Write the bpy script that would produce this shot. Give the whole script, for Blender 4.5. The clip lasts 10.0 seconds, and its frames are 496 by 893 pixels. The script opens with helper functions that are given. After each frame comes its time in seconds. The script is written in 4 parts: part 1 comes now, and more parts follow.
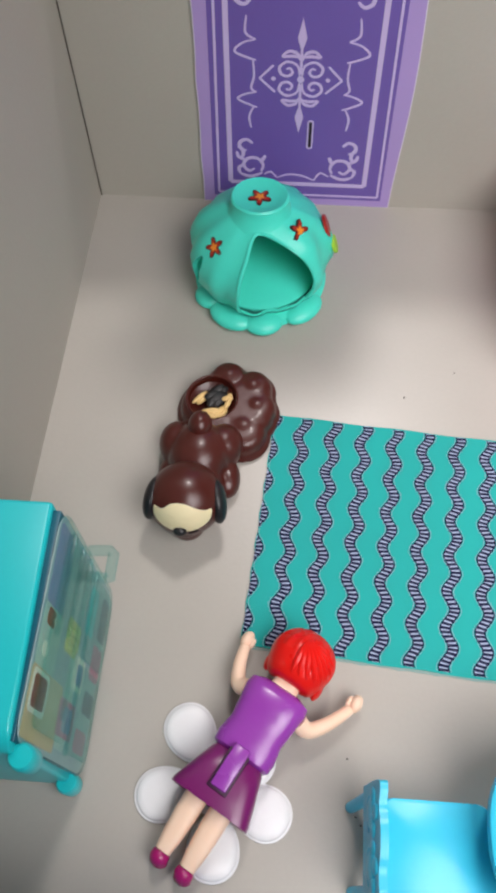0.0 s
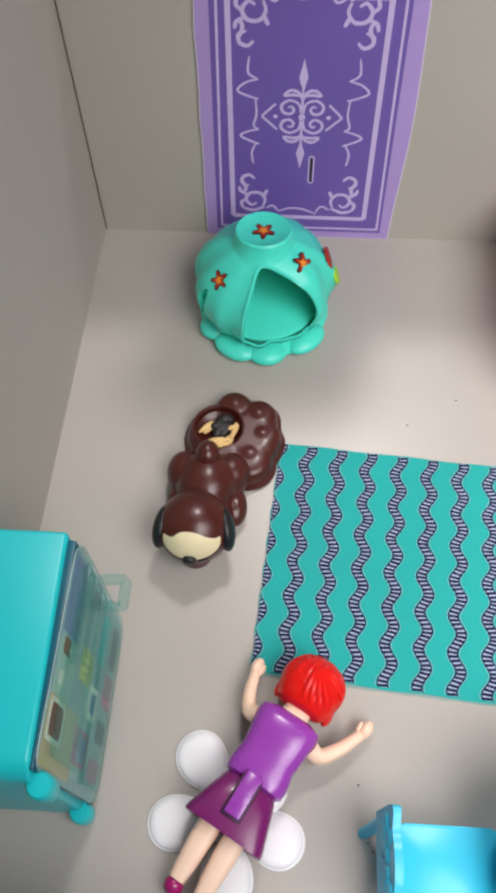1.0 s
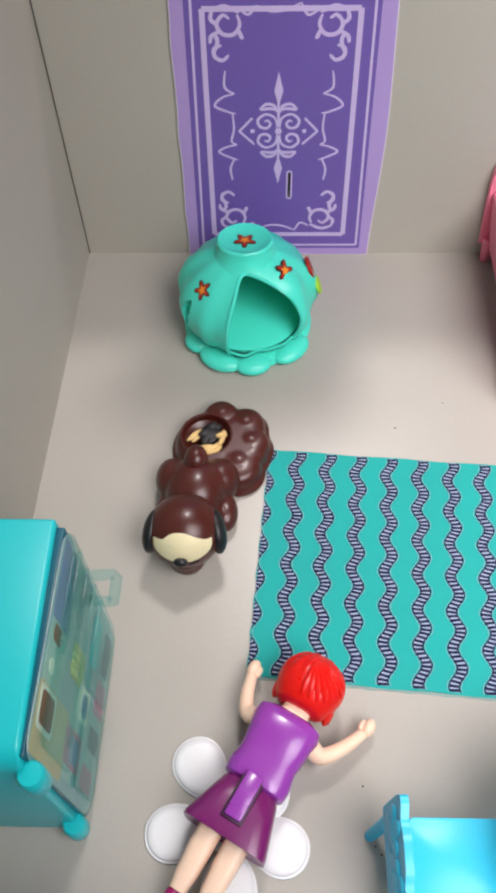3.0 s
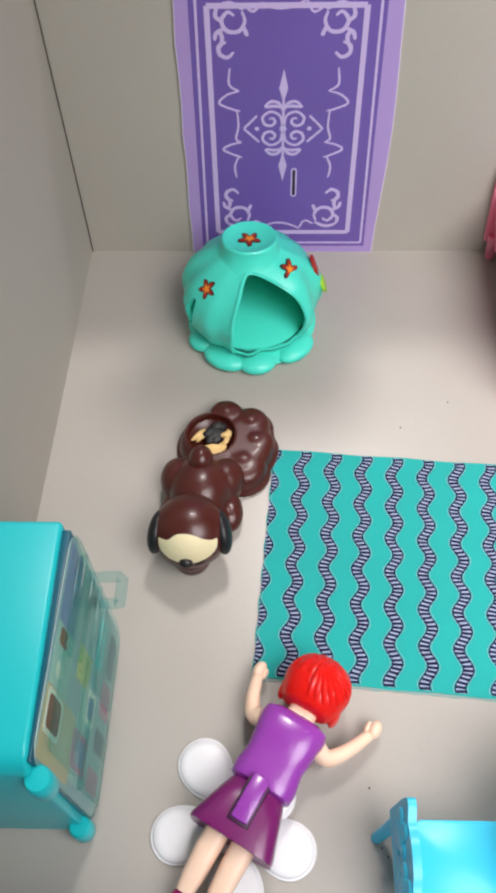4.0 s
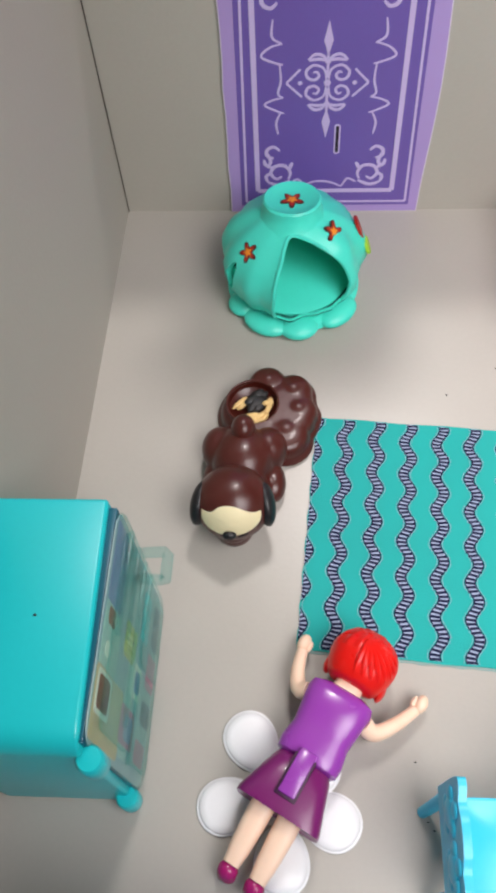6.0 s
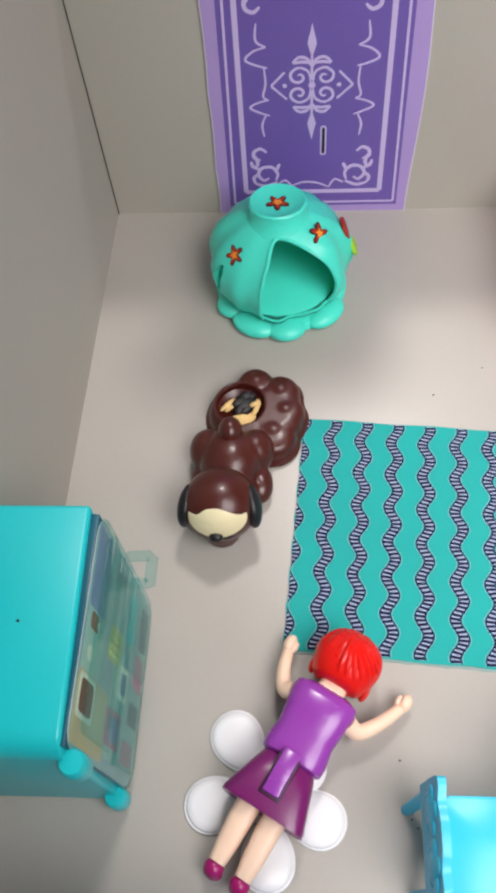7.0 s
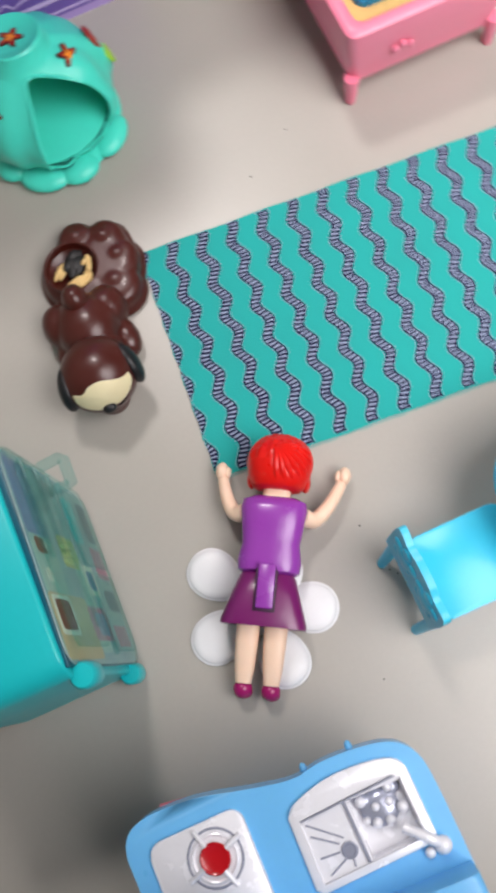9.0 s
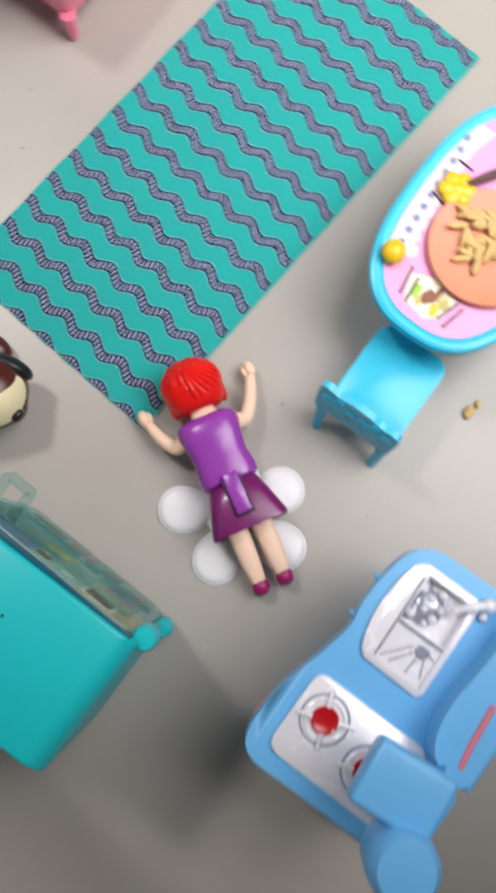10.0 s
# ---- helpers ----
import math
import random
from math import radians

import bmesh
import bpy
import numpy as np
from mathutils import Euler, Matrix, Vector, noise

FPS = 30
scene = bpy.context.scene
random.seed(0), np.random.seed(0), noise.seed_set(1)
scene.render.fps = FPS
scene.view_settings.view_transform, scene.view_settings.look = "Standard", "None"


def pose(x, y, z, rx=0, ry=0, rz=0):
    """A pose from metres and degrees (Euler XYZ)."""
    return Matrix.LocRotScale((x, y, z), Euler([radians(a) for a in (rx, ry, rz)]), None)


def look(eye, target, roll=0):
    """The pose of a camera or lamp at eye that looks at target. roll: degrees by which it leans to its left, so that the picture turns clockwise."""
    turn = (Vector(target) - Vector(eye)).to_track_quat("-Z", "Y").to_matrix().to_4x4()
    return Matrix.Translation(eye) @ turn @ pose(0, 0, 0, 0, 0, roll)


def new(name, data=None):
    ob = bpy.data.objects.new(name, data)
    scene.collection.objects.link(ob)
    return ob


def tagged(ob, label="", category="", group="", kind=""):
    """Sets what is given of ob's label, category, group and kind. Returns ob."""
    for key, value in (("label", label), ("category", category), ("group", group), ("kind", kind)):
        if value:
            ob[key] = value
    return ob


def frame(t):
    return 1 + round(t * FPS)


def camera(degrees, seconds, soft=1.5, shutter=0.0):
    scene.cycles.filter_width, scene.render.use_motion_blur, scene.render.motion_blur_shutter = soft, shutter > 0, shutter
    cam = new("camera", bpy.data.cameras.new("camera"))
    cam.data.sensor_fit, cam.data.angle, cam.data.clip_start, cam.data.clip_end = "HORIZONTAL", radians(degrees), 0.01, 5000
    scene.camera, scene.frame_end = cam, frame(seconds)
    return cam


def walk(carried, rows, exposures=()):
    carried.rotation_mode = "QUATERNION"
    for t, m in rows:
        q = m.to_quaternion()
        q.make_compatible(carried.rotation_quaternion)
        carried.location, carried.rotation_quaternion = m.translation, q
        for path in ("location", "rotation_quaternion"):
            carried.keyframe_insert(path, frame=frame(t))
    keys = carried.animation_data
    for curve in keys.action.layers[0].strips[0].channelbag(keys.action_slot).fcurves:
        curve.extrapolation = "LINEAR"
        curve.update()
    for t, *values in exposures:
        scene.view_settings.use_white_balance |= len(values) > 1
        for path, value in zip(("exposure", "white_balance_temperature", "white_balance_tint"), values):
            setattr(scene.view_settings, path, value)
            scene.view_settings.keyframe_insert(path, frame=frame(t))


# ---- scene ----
cam = camera(32.41, 10.0, soft=3.8, shutter=0.5)
PATH = [
    (0, 0.0785, -0.2366, 0.2554, 26.83, 0.87, 3.99),
    (0.5, 0.0778, -0.2369, 0.2552, 27.28, 0.85, 3.96),
    (1, 0.0748, -0.2382, 0.2595, 28.60, 0.84, 3.30),
    (1.5, 0.0777, -0.2470, 0.2545, 30.96, 0.65, 2.31),
    (2, 0.0787, -0.2560, 0.2547, 32.70, 0.77, 1.53),
    (2.5, 0.0768, -0.2561, 0.2471, 33.23, 1.12, 1.23),
    (4, 0.0733, -0.2535, 0.2472, 32.82, 1.15, 1.17),
    (4.5, 0.0718, -0.2518, 0.2477, 31.53, 1.27, 1.30),
    (5, 0.0681, -0.2483, 0.2466, 30.40, 1.80, 1.62),
    (5.5, 0.0656, -0.2471, 0.2450, 29.76, 2.20, 2.00),
    (7, 0.0744, -0.2440, 0.2498, 28.95, 3.32, 1.91),
    (7.5, 0.0731, -0.2441, 0.2439, 27.50, 3.29, 0.30),
    (8, 0.0759, -0.2385, 0.2433, 24.13, 3.90, -3.22),
    (8.5, 0.0714, -0.2373, 0.2465, 18.89, 4.67, -11.20),
    (9, 0.0733, -0.2337, 0.2509, 13.81, 4.45, -23.76),
    (9.5, 0.0682, -0.2225, 0.2536, 10.11, 2.39, -38.93),
    (10, 0.0523, -0.2250, 0.2646, 7.98, -0.47, -53.15),
]
walk(cam, [(t, pose(x, y, z, rx, ry, rz)) for t, x, y, z, rx, ry, rz in PATH],
     exposures=[(0, -0.22), (1.5, -0.12), (2.5, -0.06), (4, 0.0), (5.5, -0.05), (8, -0.08), (9, -0.2), (9.5, -0.25), (10, -0.3)])

# ---- light: a round ceiling lamp behind the back wall, the pale room around, an added fill lamp ----
world = bpy.data.worlds.new("room_light")
scene.world = world
world.use_nodes = True
wn = world.node_tree.nodes
wn["Background"].inputs["Color"].default_value = (1.0, 0.925, 0.90, 1)
wn["Background"].inputs["Strength"].default_value = 0.13
lamp_data = bpy.data.lights.new("ceiling_lamp", "AREA")
lamp_data.shape, lamp_data.size = "DISK", 0.13
lamp_data.energy, lamp_data.color = 3.5, (1.0, 0.94, 0.915)
lamp = new("ceiling_lamp", lamp_data)
lamp.matrix_world = look((0.15, 0.31, 0.85), (0.13, -0.15, 0.0))

# added soft fill lamp above the set, brightening its right side; no real source
fill_data = bpy.data.lights.new("fill_light", "AREA")
fill_data.shape, fill_data.size, fill_data.size_y = "RECTANGLE", 0.32, 0.30
fill_data.energy, fill_data.color = 1.25, (1.0, 0.96, 0.965)
fill_light = new("fill_light", fill_data)
fill_light.matrix_world = look((0.30, -0.31, 0.40), (0.28, -0.10, 0.0))
fill_data.spread = radians(98)


# ---- materials ----
def srgb(r, g, b):
    return tuple((c / 255 / 12.92) if c <= 10 else ((c / 255 + 0.055) / 1.055) ** 2.4 for c in (r, g, b)) + (1.0,)


def material(name, colour, rough=0.35, vary=0.08, grain=900.0, bump=0.05, blotch=60.0, coat=0.0,
             metal=0.0, clear=0.0, glow_under=0.0, second=None):
    """Two scales of colour variation and a fine relief over one base colour."""
    m = bpy.data.materials.new(name)
    m.use_nodes = True
    nt = m.node_tree
    n, ln = nt.nodes, nt.links
    b = n["Principled BSDF"]
    tex = n.new("ShaderNodeTexCoord")
    big = n.new("ShaderNodeTexNoise")
    big.inputs["Scale"].default_value, big.inputs["Detail"].default_value = blotch, 4
    fine = n.new("ShaderNodeTexNoise")
    fine.inputs["Scale"].default_value, fine.inputs["Detail"].default_value = grain, 3
    ln.new(tex.outputs["Object"], big.inputs["Vector"])
    ln.new(tex.outputs["Object"], fine.inputs["Vector"])
    mixn = n.new("ShaderNodeMix")
    mixn.data_type = "RGBA"
    dark = tuple(c * (1 - 2.2 * vary) for c in colour[:3]) + (1,)
    lite = tuple(min(1, c * (1 + 1.2 * vary) + 0.01 * vary) for c in colour[:3]) + (1,)
    mixn.inputs[6].default_value, mixn.inputs[7].default_value = second or dark, lite
    add = n.new("ShaderNodeMath")
    add.operation = "MULTIPLY_ADD"
    add.inputs[1].default_value = 0.35
    ln.new(fine.outputs["Fac"], add.inputs[0])
    half = n.new("ShaderNodeMath")
    half.operation = "MULTIPLY"
    half.inputs[1].default_value = 0.75
    ln.new(big.outputs["Fac"], half.inputs[0])
    ln.new(half.outputs[0], add.inputs[2])
    ln.new(add.outputs[0], mixn.inputs[0])
    ln.new(mixn.outputs[2], b.inputs["Base Color"])
    rr = n.new("ShaderNodeMapRange")
    rr.inputs["To Min"].default_value, rr.inputs["To Max"].default_value = max(0.02, rough - 0.07), rough + 0.09
    ln.new(big.outputs["Fac"], rr.inputs["Value"])
    ln.new(rr.outputs[0], b.inputs["Roughness"])
    if bump:
        bp = n.new("ShaderNodeBump")
        bp.inputs["Strength"].default_value, bp.inputs["Distance"].default_value = bump, 0.0004
        ln.new(fine.outputs["Fac"], bp.inputs["Height"])
        ln.new(bp.outputs["Normal"], b.inputs["Normal"])
    b.inputs["Metallic"].default_value = metal
    b.inputs["Coat Weight"].default_value = coat
    b.inputs["Coat Roughness"].default_value = 0.08
    b.inputs["Transmission Weight"].default_value = clear
    if glow_under:
        b.inputs["Subsurface Weight"].default_value = glow_under
        b.inputs["Subsurface Radius"].default_value = (1, 0.8, 0.7)
        b.inputs["Subsurface Scale"].default_value = 0.002
    return m


BOARD = material("grey_board", (0.434, 0.407, 0.366, 1), 0.30, 0.05, 700, 0.07, 22)
WALLBOARD = material("grey_wall_board", (0.468, 0.440, 0.388, 1), 0.55, 0.05, 700, 0.12, 14)
GROUND = material("table_wood", (0.25, 0.2, 0.16, 1), 0.5, 0.15, 200, 0.1, 9)
DOOR_PURPLE = material("door_purple", srgb(116, 92, 176), 0.5, 0.07, 1500, 0.05, 25)
DOOR_LILAC = material("door_lilac", srgb(180, 154, 216), 0.5, 0.05, 1500, 0.05, 25)
DOOR_LINE = material("door_line", srgb(210, 190, 236), 0.5, 0.05, 1500, 0.05, 40)
DOOR_EDGE = material("paper_edge", srgb(222, 214, 226), 0.8, 0.05, 1500, 0.1, 40)
# dark mint that paints the shade below the hut's dome
GAP_SHADE = material("gap_shade", srgb(16, 104, 92), 0.6, 0.15)
SEAM = material("board_joint", srgb(84, 78, 72), 0.8, 0.2, 900, 0.2, 40)
DARK = material("dark_slot_shade_and_print", srgb(40, 32, 48), 0.7, 0.05)
MINT = material("mint_plastic", srgb(74, 228, 206), 0.38, 0.05, 600, 0.04, 50, glow_under=0.05)
STICK_D = material("sticker_outline", srgb(84, 22, 16), 0.4, 0.12, 1500, 0.1, 300)
RED = material("sticker_red", srgb(164, 36, 20), 0.4, 0.12, 1500, 0.1, 300)
ORANGE = material("sticker_orange", srgb(240, 150, 40), 0.4, 0.12, 1500, 0.1, 300)
LIME = material("sticker_lime", srgb(170, 215, 60), 0.4, 0.1)
CHOC = material("brown_plastic", srgb(74, 25, 18), 0.33, 0.10, 500, 0.03, 80, coat=0.10)
CREAM = material("cream_paint", srgb(235, 222, 180), 0.4, 0.05, 900, 0.03, 80)
BLACK = material("black_paint", srgb(20, 20, 24), 0.42, 0.1)
SEED_D = material("black_seed", srgb(30, 28, 28), 0.5, 0.15, 1500, 0.2, 300)
SEED_L = material("pale_seed", srgb(226, 192, 128), 0.6, 0.15, 1500, 0.25, 300)
RUG = material("rug_teal", srgb(27, 168, 162), 0.85, 0.07, 2600, 0.5, 40)
RUG_NAVY = material("rug_navy", srgb(8, 16, 58), 0.9, 0.1, 2600, 0.4, 90)
RUG_LILAC = material("rug_lilac", srgb(166, 178, 206), 0.9, 0.06, 2600, 0.4, 90)
SELVEDGE = material("rug_selvedge", srgb(140, 170, 166), 0.9, 0.08, 2600, 0.5, 200)
# dark teal: painted shade of the fridge door gap, also some prints
TEAL_GAP_PRINT = material("dark_teal_gap_shade_and_print", srgb(14, 92, 112), 0.35, 0.12, 700, 0.03, 60)
FRIDGE = material("turquoise_plastic", srgb(20, 198, 204), 0.33, 0.04, 700, 0.03, 30)
SKIN = material("skin_plastic", srgb(249, 214, 188), 0.38, 0.04, 900, 0.02, 80, glow_under=0.15)
HAIR = material("red_hair_plastic", srgb(226, 20, 12), 0.28, 0.06, 900, 0.03, 80)
VIOLET = material("violet_plastic", srgb(150, 62, 170), 0.25, 0.05, 900, 0.02, 60, coat=0.2)
PLUM = material("plum_plastic", srgb(116, 22, 98), 0.28, 0.06, 900, 0.02, 60, coat=0.2)
# darker plum that paints the shade in the skirt's slot
SLOT_SHADE = material("plum_slot_shade", srgb(58, 10, 54), 0.5, 0.06)
SHOE = material("magenta_plastic", srgb(164, 26, 104), 0.25, 0.05, 900, 0.02, 60)
WHITE = material("pearl_white_plastic", srgb(236, 236, 238), 0.3, 0.03, 900, 0.05, 80)
SKY = material("sky_blue_plastic", srgb(56, 204, 238), 0.3, 0.04, 800, 0.03, 60, glow_under=0.1)
BABY = material("baby_blue_plastic", srgb(112, 190, 244), 0.3, 0.04, 800, 0.03, 60, glow_under=0.1)
SILVER = material("silver_white_plastic", srgb(240, 240, 246), 0.25, 0.04, 900, 0.05, 200, metal=0.12)
GREYM = material("grey_relief_plastic", srgb(168, 172, 190), 0.22, 0.1, 900, 0.05, 200, metal=0.35)
KNOB = material("red_translucent_knob", srgb(196, 16, 28), 0.2, 0.08, 900, 0.05, 200)
PINK = material("pink_plastic", srgb(250, 136, 164), 0.33, 0.05, 700, 0.03, 50, glow_under=0.1)
PINKTOP = material("pink_print", srgb(246, 170, 216), 0.35, 0.06, 900, 0.03, 90)
PAPER = material("white_print", srgb(238, 234, 214), 0.4, 0.06, 900, 0.03, 200)
LACE = material("white_lace_print", srgb(232, 216, 236), 0.4, 0.08, 900, 0.03, 300)
PLATE = material("salmon_plate", srgb(226, 150, 116), 0.45, 0.05, 900, 0.05, 120)
YOLK = material("yellow_plastic", srgb(248, 200, 30), 0.3, 0.08, 900, 0.03, 120)
PALEGREEN = material("printed_food", srgb(214, 212, 130), 0.45, 0.25, 700, 0.05, 420, second=srgb(120, 90, 40))
GOLD = material("straw_foam", srgb(214, 178, 110), 0.7, 0.15, 1200, 0.3, 300)
SEQUIN = material("blue_glitter_cloth", srgb(40, 150, 190), 0.25, 0.3, 900, 0.9, 700, metal=0.4, second=srgb(20, 50, 120))
ROSE_P = material("faded_rose_print", srgb(206, 120, 146), 0.4, 0.1, 900, 0.03, 200)
ROSE = material("rose_print", srgb(222, 120, 140), 0.4, 0.1, 900, 0.03, 200)
BROWN = material("brown_print", srgb(140, 78, 40), 0.4, 0.25, 900, 0.03, 300)
PRINT = material("pale_blue_print", srgb(158, 180, 172), 0.4, 0.3, 500, 0.03, 70, second=srgb(98, 136, 160))
PRINT_L = material("lavender_print", srgb(128, 142, 178), 0.4, 0.15, 900, 0.03, 150)
PRINT_G = material("pale_green_print", srgb(176, 200, 176), 0.4, 0.22, 700, 0.03, 110, second=srgb(140, 168, 176))
YOLK_P = material("pale_yellow_print", srgb(232, 212, 116), 0.4, 0.15, 900, 0.05, 260)
PRINT_Y = material("yellow_print", srgb(206, 174, 112), 0.4, 0.18, 900, 0.03, 120, second=srgb(176, 170, 150))


def clear_plastic(name, colour):
    m = bpy.data.materials.new(name)
    m.use_nodes = True
    nt = m.node_tree
    n, ln = nt.nodes, nt.links
    out = n["Material Output"]
    n.remove(n["Principled BSDF"])
    tr = n.new("ShaderNodeBsdfTransparent")
    tr.inputs["Color"].default_value = colour
    gl = n.new("ShaderNodeBsdfGlossy")
    gl.inputs["Roughness"].default_value = 0.2
    fr = n.new("ShaderNodeLayerWeight")
    fr.inputs["Blend"].default_value = 0.12
    mx = n.new("ShaderNodeMixShader")
    half = n.new("ShaderNodeMath")
    half.operation = "MULTIPLY"
    half.inputs[1].default_value = 0.45
    ln.new(fr.outputs["Facing"], half.inputs[0])
    ln.new(half.outputs[0], mx.inputs[0])
    ln.new(tr.outputs[0], mx.inputs[1])
    ln.new(gl.outputs[0], mx.inputs[2])
    ln.new(mx.outputs[0], out.inputs["Surface"])
    return m


CLEAR = clear_plastic("clear_teal_plastic", (0.83, 0.96, 0.95, 1))

# ---- building helpers: all shapes are drawn in millimetres ----
MM = 0.001


def thing(name, x=0, y=0, z=0, turn=0, label="", category="", group="", kind=""):
    ob = new(name)
    ob.empty_display_size = 0.01
    ob.matrix_world = pose(x * MM, y * MM, z * MM, 0, 0, turn)
    return tagged(ob, label, category, group, kind)


def mesh_of(name, bm, mats, sharp=40):
    bmesh.ops.recalc_face_normals(bm, faces=bm.faces[:])
    bmesh.ops.scale(bm, vec=(MM, MM, MM), verts=bm.verts[:])
    me = bpy.data.meshes.new(name)
    bm.to_mesh(me)
    bm.free()
    for m in mats if isinstance(mats, (list, tuple)) else [mats]:
        me.materials.append(m)
    for p in me.polygons:
        p.use_smooth = True
    me.set_sharp_from_angle(angle=radians(sharp))
    return me


def part(name, bm, mats, parent=None, label="", sharp=40):
    ob = new(name, mesh_of(name, bm, mats, sharp))
    if parent is not None:
        ob.parent = parent
    if label:
        ob["label"] = label
    return ob


def joined(*bms):
    out = bms[0]
    for b in bms[1:]:
        me = bpy.data.meshes.new("tmp")
        b.to_mesh(me)
        b.free()
        out.from_mesh(me)
        bpy.data.meshes.remove(me)
    return out


def paint(bm, slot):
    for f in bm.faces:
        f.material_index = slot
    return bm


def box(x0, x1, y0, y1, z0, z1, bev=0.0, seg=2):
    bm = bmesh.new()
    bmesh.ops.create_cube(bm, size=1)
    bmesh.ops.scale(bm, vec=(x1 - x0, y1 - y0, z1 - z0), verts=bm.verts[:])
    bmesh.ops.translate(bm, vec=((x0 + x1) / 2, (y0 + y1) / 2, (z0 + z1) / 2), verts=bm.verts[:])
    if bev:
        bmesh.ops.bevel(bm, geom=bm.edges[:], offset=bev, segments=seg, profile=0.5, affect="EDGES")
    return bm


def ball(x, y, z, rx, ry=None, rz=None, turn=(0, 0, 0), seg=20):
    bm = bmesh.new()
    bmesh.ops.create_uvsphere(bm, u_segments=seg, v_segments=max(6, seg * 2 // 3), radius=1)
    m = Matrix.Translation((x, y, z)) @ Euler([radians(a) for a in turn]).to_matrix().to_4x4() @ Matrix.Diagonal((rx, ry or rx, rz or rx, 1))
    bmesh.ops.transform(bm, matrix=m, verts=bm.verts[:])
    return bm


def loft(rings, cap=True):
    bm = bmesh.new()
    vs = [[bm.verts.new(p) for p in r] for r in rings]
    for a, b in zip(vs, vs[1:]):
        k = len(a)
        for i in range(k):
            bm.faces.new((a[i], a[(i + 1) % k], b[(i + 1) % k], b[i]))
    if cap:
        bm.faces.new(vs[0][::-1])
        bm.faces.new(vs[-1])
    return bm


def lathe(profile, x=0, y=0, seg=32):
    """Turned shape from (radius, height) pairs."""
    rings = [[(x + r * math.cos(2 * math.pi * i / seg), y + r * math.sin(2 * math.pi * i / seg), z) for i in range(seg)] for r, z in profile]
    return loft(rings)


def prism(outline, z0, z1, bev=0.0, seg=2):
    bm = loft([[(x, y, z0) for x, y in outline], [(x, y, z1) for x, y in outline]])
    if bev:
        top = [e for e in bm.edges if all(abs(v.co.z - z1) < 1e-6 for v in e.verts)]
        bmesh.ops.bevel(bm, geom=top, offset=bev, segments=seg, profile=0.5, affect="EDGES")
    return bm


def tube(pts, r, seg=10):
    pts = [Vector(p) for p in pts]
    rings = []
    side = None
    for i, p in enumerate(pts):
        d = (pts[min(i + 1, len(pts) - 1)] - pts[max(i - 1, 0)]).normalized()
        if side is None:
            side = d.cross(Vector((0, 0, 1)) if abs(d.z) < 0.9 else Vector((1, 0, 0))).normalized()
        side = (side - d * side.dot(d)).normalized()
        up = d.cross(side)
        rad = r[i] if isinstance(r, (list, tuple)) else r
        rings.append([p + (side * math.cos(2 * math.pi * k / seg) + up * math.sin(2 * math.pi * k / seg)) * rad for k in range(seg)])
    return loft(rings)


def ribbon(pts, width, z0, z1):
    """A flat strip along a line of (x, y), from height z0 to z1; width a number or a list."""
    bm = bmesh.new()
    rows = []
    for i, p in enumerate(pts):
        a, b = Vector(pts[max(i - 1, 0)]), Vector(pts[min(i + 1, len(pts) - 1)])
        d = (b - a)
        d = d.normalized() if d.length else Vector((1, 0))
        nrm = Vector((-d.y, d.x)) * (width[i] if isinstance(width, (list, tuple)) else width) / 2
        q = Vector(p)
        rows.append([bm.verts.new((*(q + nrm), z0)), bm.verts.new((*(q + nrm), z1)), bm.verts.new((*(q - nrm), z1)), bm.verts.new((*(q - nrm), z0))])
    for a, b in zip(rows, rows[1:]):
        for k in range(4):
            bm.faces.new((a[k], a[(k + 1) % 4], b[(k + 1) % 4], b[k]))
    bm.faces.new(rows[0][::-1])
    bm.faces.new(rows[-1])
    return bm


def rounded(x0, x1, y0, y1, r, n=6):
    pts = []
    for cx, cy, a in ((x1 - r, y1 - r, 0), (x0 + r, y1 - r, 90), (x0 + r, y0 + r, 180), (x1 - r, y0 + r, 270)):
        for i in range(n + 1):
            t = radians(a + 90 * i / n)
            pts.append((cx + r * math.cos(t), cy + r * math.sin(t)))
    return pts


def smooth_line(pts, n=8):
    """Catmull-Rom curve through the points."""
    pts = [Vector(p) for p in pts]
    out = []
    for i in range(len(pts) - 1):
        p0, p1, p2, p3 = pts[max(i - 1, 0)], pts[i], pts[i + 1], pts[min(i + 2, len(pts) - 1)]
        for k in range(n):
            t = k / n
            out.append(0.5 * (2 * p1 + (p2 - p0) * t + (2 * p0 - 5 * p1 + 4 * p2 - p3) * t * t + (3 * p1 - p0 - 3 * p2 + p3) * t ** 3))
    return out + [pts[-1]]


def turned(bm, m):
    bmesh.ops.transform(bm, matrix=m, verts=bm.verts[:])
    return bm


def carved(ob, cutter_bm, mode="DIFFERENCE"):
    """Cuts a shape out of a mesh object for good."""
    bmesh.ops.recalc_face_normals(cutter_bm, faces=cutter_bm.faces[:])
    bmesh.ops.scale(cutter_bm, vec=(MM, MM, MM), verts=cutter_bm.verts[:])
    me = bpy.data.meshes.new("cutter")
    cutter_bm.to_mesh(me)
    cutter_bm.free()
    c = new("cutter", me)
    c.matrix_world = ob.matrix_basis.copy()
    mod = ob.modifiers.new("cut", "BOOLEAN")
    mod.operation, mod.object, mod.solver = mode, c, "EXACT"
    keep = ob.parent
    ob.parent = None
    bpy.context.view_layer.update()
    res = bpy.data.meshes.new_from_object(ob.evaluated_get(bpy.context.evaluated_depsgraph_get()))
    ob.modifiers.clear()
    ob.data = res
    ob.parent = keep
    bpy.data.objects.remove(c)
    for p in res.polygons:
        p.use_smooth = True
    res.set_sharp_from_angle(angle=radians(35))


